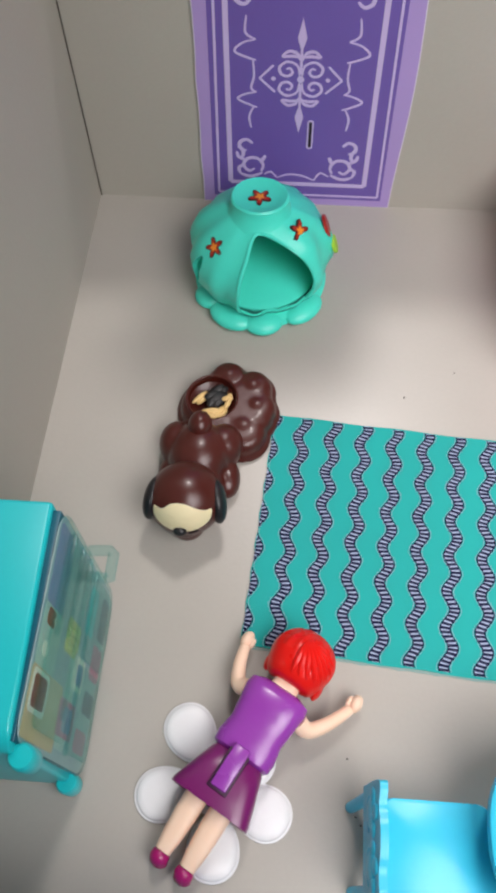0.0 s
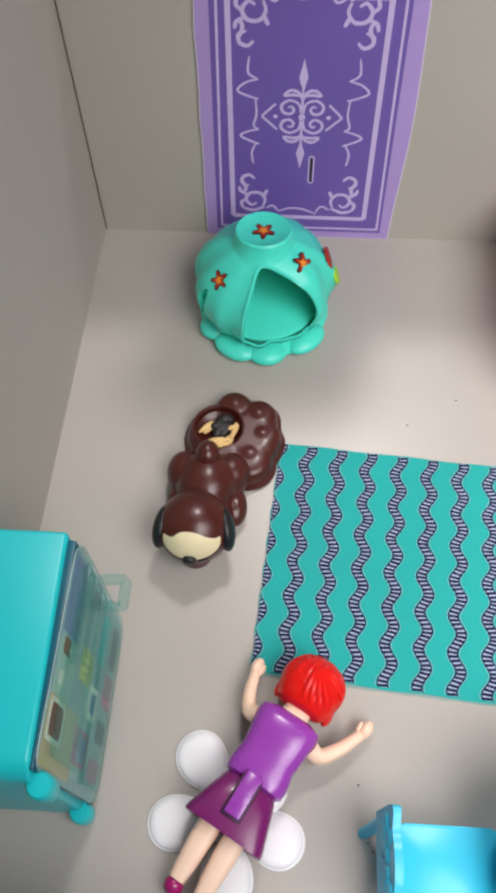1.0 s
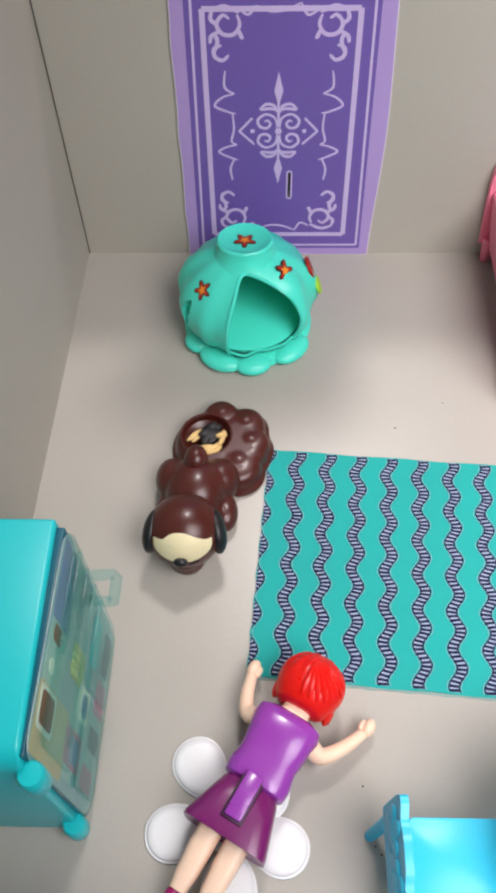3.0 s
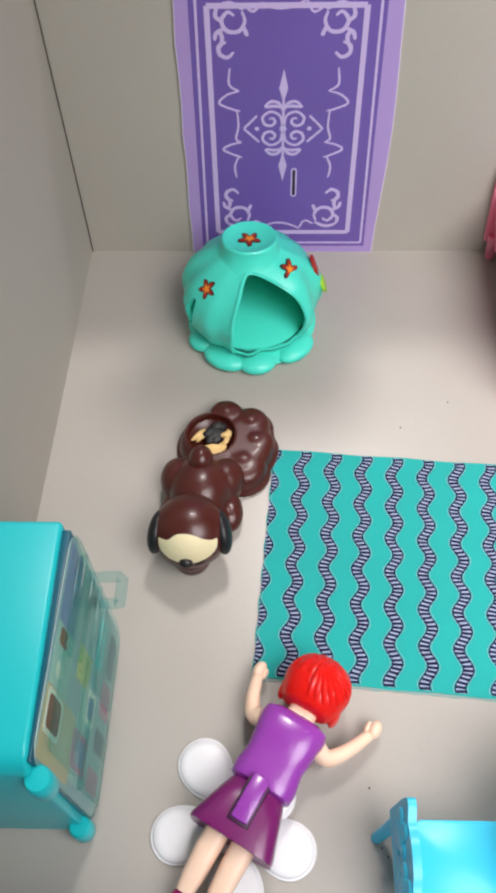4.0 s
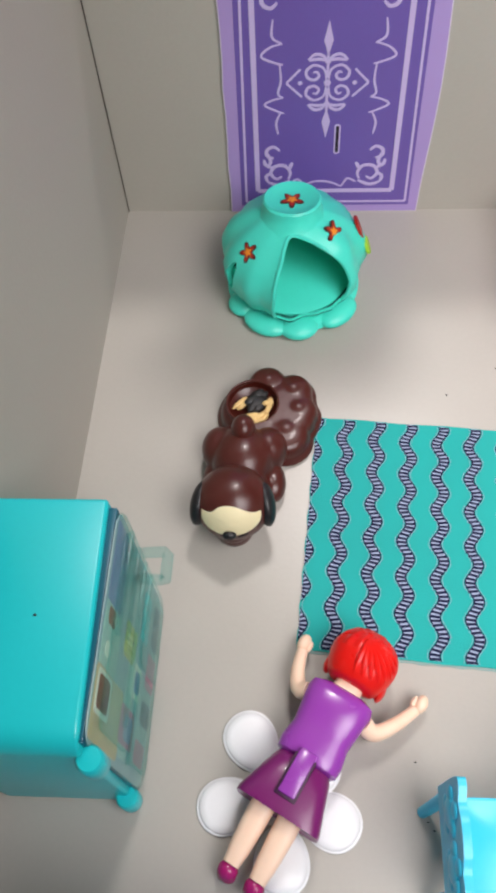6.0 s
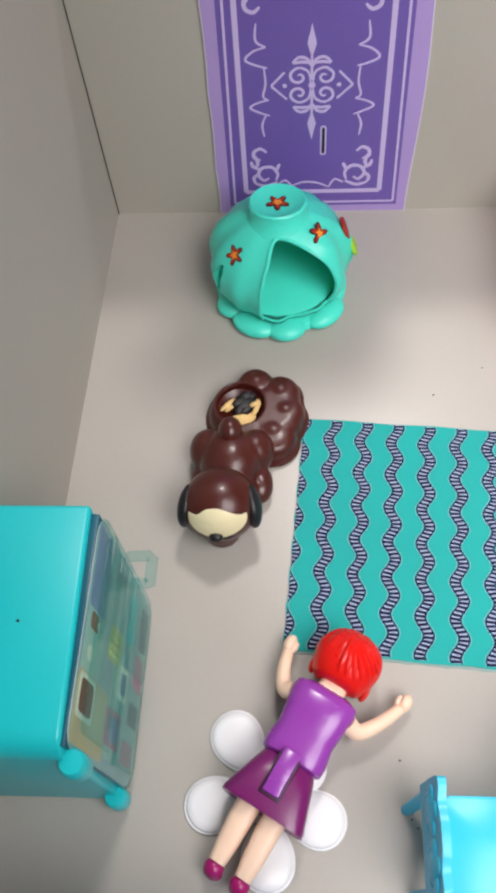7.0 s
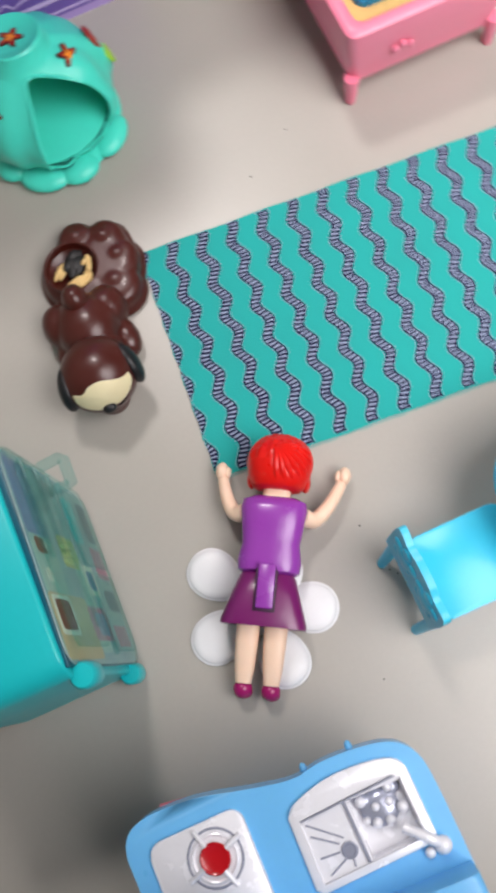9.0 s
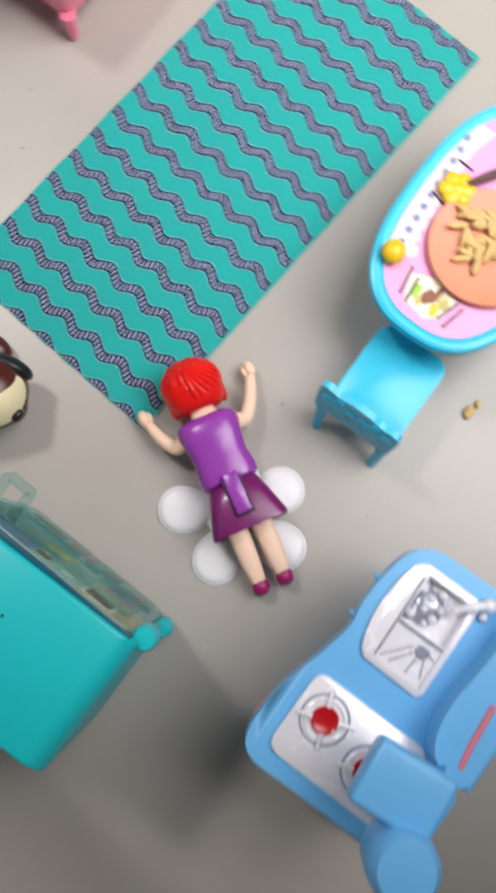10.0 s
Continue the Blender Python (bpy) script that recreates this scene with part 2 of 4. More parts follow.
# ---- the set: floor board and walls ----
ground = part("ground", box(-210, 470, -470, 60, -36, -12, 3), GROUND)
tagged(ground, "brown wooden table top under the play set", "table top", kind="structure")
floor = part("floor", box(-160, 420, -420, 4, -12, 0), BOARD)
tagged(floor, "pale grey cardboard floor of the play set", "floor", kind="structure")
wall_north = part("wall_north", prism([(-4, -0.02), (420, -0.02), (420, 113), (-4, 113)], 0, 4), WALLBOARD)
wall_north.matrix_world = pose(0, 0.004, 0, 90, 0, 0)
tagged(wall_north, "plain grey cardboard back wall", "wall", kind="structure")
seam = part("trim", box(0.05, 0.4, -0.4, -0.06, 0.05, 112.5), SEAM)
tagged(seam, "thin dark joint where two grey boards meet", "joint", kind="structure")
wall_west = part("wall_west", box(-4, -0.02, -160.5, -0.02, 0, 190), WALLBOARD)
wall_west.matrix_world = pose(0, 0, 0, 0, 0, -1.7)
tagged(wall_west, "plain grey cardboard side wall", "wall", kind="structure")
wall_east = part("wall_east", box(420, 424, -420, 4, -12, 112), WALLBOARD)
tagged(wall_east, "plain grey cardboard side wall", "wall", kind="structure")
wall_south = part("wall_south", box(-160, 424, -424, -420, -12, 60), WALLBOARD)
tagged(wall_south, "low grey cardboard front wall", "wall", kind="structure")


# ---- purple paper door ----
def build_door():
    """Drawn lying flat: x across, y up the door, z out of the wall."""
    # the card above H is an unseen addition that shades the floor
    W, H, SHADOW_TOP = 71.8, 112.5, 182.0
    d = thing("paper_door", 41, 0, 0, 0, "purple cardboard door with lilac scrollwork on the grey wall", "door")
    d.matrix_world = pose(0.041, -0.0002, 0.0002, 90, 0, 0)
    side = [(0, 0), (W, 0)] + [(W + 1.6 * math.sin(math.pi * t / 10) ** 2, H * t / 10) for t in range(1, 10)] + [(W - 0.4, H), (W - 0.4, SHADOW_TOP), (1.4, SHADOW_TOP), (1.4, H)] + [(1.2 * t / 10 + 0.25 * math.sin(t * 2.2), H * t / 10) for t in range(9, 0, -1)]
    part("card", prism(side, 0, 0.7), [DOOR_EDGE], d, "white cut paper edge")
    inner = [(x + (0.35 if x < W / 2 else -0.35), y + (0.35 if y < H / 2 else -0.35 if y > H + 1 else 0)) for x, y in side]
    part("margin", prism(inner, 0.7, 0.78), [DOOR_LILAC], d, "pale lilac margin")
    part("panel", prism([(4.3, 3.6), (W - 3.6, 3.6), (W - 5.2, H - 4.2), (6.0, H - 4.2)], 0.78, 0.86), [DOOR_PURPLE], d, "deep purple panel")
    # added panel on the out-of-view, shade-casting upper part
    part("panel", prism([(4.2, H + 4), (W - 4.2, H + 4), (W - 4.2, SHADOW_TOP - 4.2), (4.2, SHADOW_TOP - 4.2)], 0.78, 0.86), [DOOR_PURPLE], d, "deep purple panel")
    cx = 35.5

    def frame_line(left, right, low, high, narrow, w):
        """Four border strips; the frame narrows a little towards the top."""
        bl, br, tl, tr = (left, low), (W - right, low), (left + narrow, H - high), (W - right - narrow, H - high)
        part("border_line", joined(ribbon([bl, br], w, 0.86, 0.95), ribbon([tl, tr], w, 0.86, 0.95),
                                   ribbon([bl, tl], w, 0.86, 0.953), ribbon([br, tr], w, 0.86, 0.953)), [DOOR_LINE], d)

    frame_line(6.2, 5.0, 5.4, 6.0, 2.0, 0.85)
    frame_line(10.8, 10.6, 11.0, 10.4, 0.7, 1.8)

    layer = [0]

    def stroke(pts, w=0.75, taper=True, n=7):
        line = smooth_line(pts, n)
        k = len(line)
        ws = [w * (0.45 + 0.55 * math.sin(math.pi * i / (k - 1)) ** 0.6) if taper else w for i in range(k)]
        layer[0] = (layer[0] + 1) % 11
        return ribbon(line, ws, 0.86, 0.955 + 0.004 * layer[0])

    def motif(name, strokes, mx=1, my=1, ox=0.0, oy=0.0, w=0.75):
        bms = [stroke([(ox + mx * x, oy + my * y) for x, y in s], w) for s in strokes]
        part(name, joined(*bms), [DOOR_LINE], d)

    cz = 58.4
    # the middle ornament: spikes, scrolls, leaves, diamond ends
    for my in (1, -1):
        diamond = prism([(cx, cz + my * 10), (cx + 1.5, cz + my * 15.6), (cx, cz + my * 22.6), (cx - 1.5, cz + my * 15.6)][::my], 0.86, 0.955)
        part("spike", joined(diamond, ribbon([(cx, cz + my * 2), (cx, cz + my * 11)], 0.9, 0.86, 0.955)), [DOOR_LINE], d)
        for mx in (1, -1):
            a = [(0.4, 1.2), (1.2, 5.2), (4.4, 6.7), (7.0, 4.6), (6.4, 1.9), (4.2, 1.2), (2.8, 2.6), (3.6, 4.2), (4.8, 3.8)]
            motif("scroll", [a], mx, my, cx, cz, 1.0)
            motif("leaf", [[(0.4, 7.5), (1.6, 10), (4.2, 10.6), (6.4, 8.6)], [(1.0, 8.5), (3.2, 8.9), (6.2, 8.4)]], mx, my, cx, cz, 1.1)
    for mx in (1, -1):
        part("chevron", joined(ribbon([(cx + mx * 9, cz + 5.2), (cx + mx * 13.6, cz)], 0.8, 0.86, 0.955), ribbon([(cx + mx * 13.6, cz), (cx + mx * 8.4, cz - 5.4)], 0.8, 0.86, 0.957),
                               turned(lathe([(0.8, 0.86), (0.8, 0.955)], seg=12), Matrix.Translation((cx + mx * 9, cz, 0)))), [DOOR_LINE], d)
    part("boss", turned(lathe([(1.2, 0.86), (1.2, 0.957)], seg=14), Matrix.Translation((cx, cz, 0))), [DOOR_LINE], d)
    # wavy side lines with sharp points
    for mx in (1, -1):
        x0 = 20.3
        for seg_pts in ([(17.6, 22), (18.0, 16), (14.8, 13.6)], [(14.8, 13.6), (19.0, 12.2), (21.6, 9.0), (17.0, 6.6), (14.6, 6.0)], [(15.8, 6.6), (15.4, 0), (16.4, -5.0), (14.6, -6.6)],
                        [(14.6, -6.6), (18.4, -7.6), (21.0, -9.6), (17.0, -12), (14.4, -13)], [(15.6, -12.6), (17.2, -17), (16.6, -22)]):
            motif("side_scroll", [seg_pts], mx, 1, cx, cz + 1, 0.8)
    # corner flourishes and the wavy top and bottom lines
    for my, base in ((1, 13.5), (-1, 103.5)):
        for mx in (1, -1):
            q = [[(13.2, 3.2), (12.4, 6.5), (14.4, 9.6), (18.0, 9.4), (19.6, 6.2), (17.6, 3.4), (15.6, 4.6)], [(12.8, 8.2), (12.2, 9.8), (11.6, 11.2)],
                 [(18.8, 8.6), (21.4, 10.2), (22.0, 12.6)], [(20.8, 1.8), (17.0, 0.6), (12.6, 2.6)], [(20.8, 1.8), (21.4, 4.6), (19.6, 6.4)],
                 [(16.2, 16.6), (18.2, 18.4), (20.6, 17.2), (20.8, 14.4), (18.4, 13.2)], [(20.6, 15.4), (19.6, 11.8), (20.6, 9.2)]]
            motif("corner_scroll", q, mx, my, cx, base, 1.35)
        motif("wave", [[(-12, 1.8), (-9.6, 3.2), (-7.2, 0.4)], [(-7.2, 0.4), (-3, 2.2), (2, 1.8), (6.6, -0.4)], [(6.6, -0.4), (8.8, 3.4), (12, 1.8)]], 1, my, cx, base, 0.8)
    part("slot_rim", prism(rounded(38.6, 40.8, 28.6, 41.6, 1.0), 0.86, 0.93), [DOOR_LINE], d)
    # nothing is cut here; a dark plate paints the slot's inner shade
    part("slot", prism(rounded(39.15, 40.25, 29.3, 40.9, 0.5), 0.93, 0.97), [DARK], d, "narrow slot with its shade painted dark")


build_door()


# ---- mint hut ----
def hut_radius(z, a):
    """Dome outline by height, with soft vertical folds."""
    prof = ((6.6, 21.6), (8.6, 22.6), (14, 24.8), (20, 25.0), (26, 22.4), (31, 17.8), (35, 12.4), (38, 7.0), (39.2, 0.6))
    for (z0, r0), (z1, r1) in zip(prof, prof[1:]):
        if z <= z1:
            t = max(0, (z - z0) / (z1 - z0))
            r = r0 + (r1 - r0) * t
            break
    else:
        r = 0.6
    da = (a + 0.50 + math.pi) % (2 * math.pi) - math.pi
    bulge = 0.20 * math.exp(-(da / 0.34) ** 2 - ((z - 32.5) / 4.5) ** 2)
    low = min(1, max(0, (30 - z) / 14))
    return r * (1 + bulge + 0.026 * math.sin(7 * a + 0.6) + 0.02 * math.sin(11 * a + 1) + low * 0.012 * math.sin(19 * a))


def flower(size):
    def star(s, k, ph=0.0):
        return [(s * (0.72 + 0.28 * math.cos(5 * t)) * math.cos(t + ph), s * (0.72 + 0.28 * math.cos(5 * t)) * math.sin(t + ph)) for t in [2 * math.pi * i / k for i in range(k)]]
    return star(size * 1.0, 40), star(size * 0.84, 40), star(size * 0.46, 20)


def build_hut():
    h = thing("pet_hut", 65.5, -37.5, 0, 0, "mint plastic dome hut with star stickers and round doorway", "pet hut")
    face = radians(-73)
    zs = [8.0, 8.4, 9.2, 11, 14, 17, 20, 23, 26, 28.5, 31, 33, 35, 36.6, 38, 39.2]
    n = 120
    rings = [[(hut_radius(z, a) * math.cos(a), hut_radius(z, a) * math.sin(a), z) for a in [2 * math.pi * i / n for i in range(n)]] for z in zs]
    inner = [[(max(0.2, hut_radius(z, a) - 1.6) * math.cos(a), max(0.2, hut_radius(z, a) - 1.6) * math.sin(a), max(7.0, z - 1.4)) for a in [2 * math.pi * i / n for i in range(n)]] for z in zs]
    shell = part("shell", joined(loft(rings), loft([r[::-1] for r in inner])), [MINT], h)
    arch = smooth_line([(-12.2, 8.6), (-13.4, 15), (-12.0, 25.0), (-7.6, 32.6), (-3.4, 36.0), (3.6, 34.0), (11.0, 28.4), (14.4, 19.4), (12.4, 9.6)], 5)
    cut = prism([(p[0], p[1]) for p in arch], 4, 60)
    # outline x goes across the doorway, y up, z outwards
    ux, oz = Vector((-math.sin(face), math.cos(face), 0)), Vector((math.cos(face), math.sin(face), 0))
    m = Matrix((( ux.x, 0, oz.x, 0), (ux.y, 0, oz.y, 0), (0, 1, 0, 0), (0, 0, 0, 1)))
    hollow = loft([[Vector(p) for p in r] for r in inner])
    shell.data = bpy.data.meshes.new("shell")
    bm = loft(rings)
    bmesh.ops.recalc_face_normals(bm, faces=bm.faces[:])
    bmesh.ops.scale(bm, vec=(MM, MM, MM), verts=bm.verts[:])
    bm.to_mesh(shell.data)
    bm.free()
    shell.data.materials.append(MINT)
    carved(shell, hollow)
    carved(shell, turned(cut, m))
    # the small slot in the side
    a = radians(211)
    slot = turned(prism(smooth_line([(-1.2, 14), (-2.6, 20), (0.6, 26), (2.0, 21), (1.2, 15), (-1.2, 14)], 4)[:-1], 16, 60),
                  Matrix(((-math.sin(a), 0, math.cos(a), 0), (math.cos(a), 0, math.sin(a), 0), (0, 1, 0, 0), (0, 0, 0, 1))))
    carved(shell, slot)
    # turret with a dished, tilted top
    tilt = Matrix.Translation((-0.3, 0.6, 30.6)) @ Euler((radians(-9), 0, 0)).to_matrix().to_4x4()
    tower = []
    for rad, hgt, f in ((16.4, 0.2, 0), (13.0, 2.8, 0.1), (10.8, 5.0, 0.5), (9.9, 7.2, 0.85), (9.8, 8.8, 1), (9.8, 10.0, 1), (9.2, 10.6, 1), (8.6, 10.5, 1), (7.4, 9.7, 1), (4, 9.3, 1), (0.2, 9.2, 1)):
        mt = Matrix.Translation((-0.3 * f, 0.6 * f, 30.6)) @ Euler((radians(-9 * f), 0, 0)).to_matrix().to_4x4()
        tower.append([mt @ Vector((rad * math.cos(k * math.pi / 28), rad * math.sin(k * math.pi / 28), hgt)) for k in range(56)])
    turret = part("turret", loft(tower), [MINT], h)
    carved(turret, turned(prism([(p[0], p[1]) for p in arch], 4, 60), m))
    # doorway rim
    rim = []
    for p in arch:
        q = Vector((p[0], p[1], 0))
        w = ux * q.x
        r2 = hut_radius(q.y, face + q.x / 24)
        depth = math.sqrt(max(1, r2 * r2 - q.x * q.x))
        rim.append(w + oz * (depth - 0.4) + Vector((0, 0, q.y)))
    part("doorway_rim", tube(rim, 0.7, 8), [MINT], h)
    part("base", joined(lathe([(23.0, 0.3), (24.0, 2), (22.8, 4.0), (21, 4.6), (0.3, 4.7)], seg=56), lathe([(20.6, 4.0), (20.6, 8.6), (18, 9.4), (0.3, 9.5)], seg=56)), [MINT], h)
    # dark strip stands in for shade between dome and base
    crease_shade = [[((hut_radius(8.2, a) + d) * math.cos(a), (hut_radius(8.2, a) + d) * math.sin(a), z) for a in [2 * math.pi * k / 96 for k in range(96)]] for d, z in ((-2.5, 6.9), (-0.5, 7.1), (-0.5, 7.9), (-2.5, 8.0))]
    part("crease_shade", loft(crease_shade, False), [GAP_SHADE], h, "dark strip painted as shade between dome and base")
    for ang, r, sx, sy in ((-117, 22.6, 8.6, 5.8), (-85, 22.6, 7.0, 5.6), (-43, 23.0, 8.2, 5.2), (-149, 22.6, 5.6, 5.4), (-8, 19, 6.5, 5), (35, 21, 7.5, 5), (80, 20, 8, 5), (125, 21, 7.5, 5), (168, 21, 7, 5)):
        t = radians(ang)
        part("pebble", ball(0.4 + 0.94 * r * math.cos(t), 0.97 * r * math.sin(t), 2.95, sy, sx, 2.9, (0, 0, ang), 20), [MINT], h)

    def sticker(place, normal, size, spin=0.3):
        nrm = Vector(normal).normalized()
        mm = Matrix.Translation(place) @ nrm.to_track_quat("Z", "Y").to_matrix().to_4x4() @ Matrix.Rotation(spin, 4, "Z")
        o1, o2, o3 = flower(size)
        s = part("star_sticker", turned(joined(paint(prism(o1, -0.6, 0.25), 0), paint(prism(o2, 0.25, 0.32), 1), paint(prism(o3, 0.32, 0.42), 2)), mm), [STICK_D, RED, ORANGE], h, "red and orange star sticker")

    nT = Vector((0, math.sin(radians(9)), math.cos(radians(9))))
    sticker(tilt @ Vector((0, 0, 9.5)), nT, 4.1, 0.3)
    for az, z, sz in ((radians(218), 30.0, 3.7), (radians(-27), 34.6, 3.9)):
        r = hut_radius(z, az)
        sticker(Vector((r * math.cos(az), r * math.sin(az), z)), (math.cos(az), math.sin(az), 0.95), sz, az)
    for az, z, mt, sz in ((radians(9), 26, RED, 4.0), (radians(3), 19.5, LIME, 3.2)):
        r = hut_radius(z, az)
        q = Vector((math.cos(az), math.sin(az), 0.35)).normalized().to_track_quat("Z", "Y").to_matrix().to_4x4()
        part("round_sticker", turned(lathe([(sz, -0.8), (sz, 0.2), (sz * 0.9, 0.3)], seg=24), Matrix.Translation((r * math.cos(az), r * math.sin(az), z)) @ q), [mt], h)


build_hut()


# ---- brown puppy feeder ----
def fused(name, shapes, mats, parent, voxel=0.6, label="", passes=6):
    """One smooth body grown together from several rounded shapes."""
    ob = part(name, joined(*shapes), mats, None)
    rm = ob.modifiers.new("grow", "REMESH")
    rm.mode, rm.voxel_size = "VOXEL", voxel * MM
    sm = ob.modifiers.new("soften", "SMOOTH")
    sm.iterations, sm.factor = passes, 0.5
    bpy.context.view_layer.update()
    me = bpy.data.meshes.new_from_object(ob.evaluated_get(bpy.context.evaluated_depsgraph_get()))
    ob.modifiers.clear()
    ob.data = me
    for p in me.polygons:
        p.use_smooth = True
    ob.parent = parent
    if label:
        ob["label"] = label
    return ob


def build_feeder():
    f = thing("puppy_feeder", 0, 0, 0, 0, "glossy dark brown plastic puppy with a paw shaped food bowl", "pet feeder")
    # paw bowl
    lobes = [(54, -95.5, 12.0), (57.5, -84.8, 6.4), (66, -88.0, 6.6), (68, -96, 6.4), (63.5, -105, 8.2), (55, -104, 8), (61, -95.5, 12.6), (64.5, -91.5, 8.4), (66.0, -98.5, 7.6)]
    base = [lathe([(r + 1.3, 0.2), (r + 1.5, 1.0), (r + 1.2, 1.9), (r + 0.1, 2.5), (r * 0.97, 4.8), (r * 0.90, 6.2), (r * 0.74, 7.3), (r * 0.45, 7.8)], x, y, 32) for x, y, r in lobes]
    toes = [ball(57.6, -84.4, 4.8, 4.4, 4.4, 3.7), ball(66.0, -87.8, 4.8, 4.4, 4.4, 3.7), ball(67.8, -95.6, 4.6, 4.4, 4.0, 3.8), ball(63.8, -103.6, 4.8, 4.8, 4.4, 3.6)]
    bowl = fused("paw_bowl", base + toes, [CHOC], f, 0.5, passes=9)
    carved(bowl, lathe([(0.3, 3.0), (5.5, 3.3), (7.8, 5.0), (8.5, 9), (8.6, 14)], 52.8, -94.2, 40))
    part("bowl_rim", tube([(52.8 + 8.6 * math.cos(t), -94.2 + 8.6 * math.sin(t), 7.4) for t in [2 * math.pi * i / 40 for i in range(41)]], 0.5, 8), [CHOC], f)
    # body with haunches and tail
    body = [ball(50.5, -116, 8.0, 10.0, 11.5, 9.0), ball(42.8, -111.5, 6.5, 6.0, 7.5, 7.0), ball(58.2, -111.5, 6.5, 6.4, 7.5, 7.0), ball(50.6, -127, 7.0, 9.0, 9, 7.5),
            ball(60.5, -122.5, 4.0, 3.8, 6.5, 4.4), ball(41.0, -121.5, 4.0, 3.6, 6.0, 4.2), ball(50, -105, 3.5, 8, 6, 4.0), lathe([(5.5, 0.2), (6.0, 3), (5.5, 8)], 48.5, -137.5, 20)]
    fused("body", body, [CHOC], f, 0.55, passes=8)
    part("tail", ball(50.6, -108.8, 14.8, 3.9, 4.8, 4.6, (18, 0, 0)), [CHOC], f)
    hc, hr = Vector((48.5, -133.8, 13.6)), Vector((11.7, 11.6, 10.6))
    fused("head", [ball(hc.x, hc.y, hc.z, hr.x, hr.y, hr.z, seg=48), ball(48.3, -136.5, 6.5, 6.6, 7.4, 6.2)], [CHOC], f, 0.4, passes=3)
    pole = Vector((-0.04, -0.93, 0.30)).normalized()
    rt = Vector((1, 0, 0))
    up = rt.cross(pole) * -1
    edge = smooth_line([(-1.28, 0.62), (-1.10, 0.16), (-0.62, -0.10), (0, -0.20), (0.62, -0.10), (1.10, 0.16), (1.30, 0.60), (0.94, 0.58), (0.55, 0.68), (0.10, 0.90), (-0.34, 0.86), (-0.62, 0.60), (-0.90, 0.58), (-1.28, 0.62)], 4)[:-1]
    rings = []
    for sc in (1.0, 0.99, 0.9, 0.7, 0.45, 0.2, 0.02):
        ring = []
        for X, Y in edge:
            q = (pole + rt * (X * sc) + up * ((Y - 0.25) * sc + 0.25)).normalized()
            lift = 0.985 if sc == 1.0 else 1.012
            ring.append(hc + Vector((q.x * hr.x, q.y * hr.y, q.z * hr.z)) * lift)
        rings.append(ring)
    part("muzzle", loft(rings), [CREAM], f, "cream painted muzzle")
    part("nose", ball(48.0, -145.6, 15.6, 2.1, 1.5, 1.5), [BLACK], f, "black nose")
    part("mouth", tube([(50.6, -145.5, 14.2), (52.0, -145.1, 14.4), (53.4, -144.5, 14.8)], 0.25, 6), [BLACK], f)
    for s in (-1, 1):
        part("ear", ball(48.5 + s * 9.8, -134.6, 14.4, 3.0, 7.0, 5.4, (26, 0, s * 12)), [BLACK], f, "black floppy ear")
    rng = random.Random(5)
    mix = thing("seed_mix", 0, 0, 3.4, 0, "loose black and pale seeds in the feeder bowl", "seeds", kind="stuff")
    dark, pale = [], []
    for i in range(9):
        r, t = 2.7 * math.sqrt(rng.random()), rng.uniform(0, 6.28)
        dark.append(ball(53.4 + r * math.cos(t), -92.2 + 0.9 * r * math.sin(t), 1.8 + rng.random() * 0.9, 3.6, 1.7, 1.1, (rng.uniform(-14, 14), rng.uniform(-14, 14), rng.uniform(30, 60)), 10))
    for x, y, turn, size in ((48.4, -93.2, 48, 3.6), (49.6, -93.6, 44, 3.0), (51.6, -98.6, 12, 3.6), (54.2, -98.8, 28, 3.4), (56.4, -97.2, 40, 3.0), (58.0, -95.4, 70, 2.6),
                             (57.4, -93.4, 20, 1.8), (58.6, -92.6, 100, 1.8), (55.4, -99.8, 5, 2.6), (52.8, -100.2, 150, 2.2), (56.8, -98.8, 60, 2.2)):
        pale.append(ball(x, y, 2.0 + rng.random() * 0.8, size, 1.0, 0.8, (rng.uniform(-10, 10), rng.uniform(-10, 10), turn), 10))
    part("black_seed", joined(*dark), [SEED_D], mix)
    part("pale_seed", joined(*pale), [SEED_L], mix)


build_feeder()


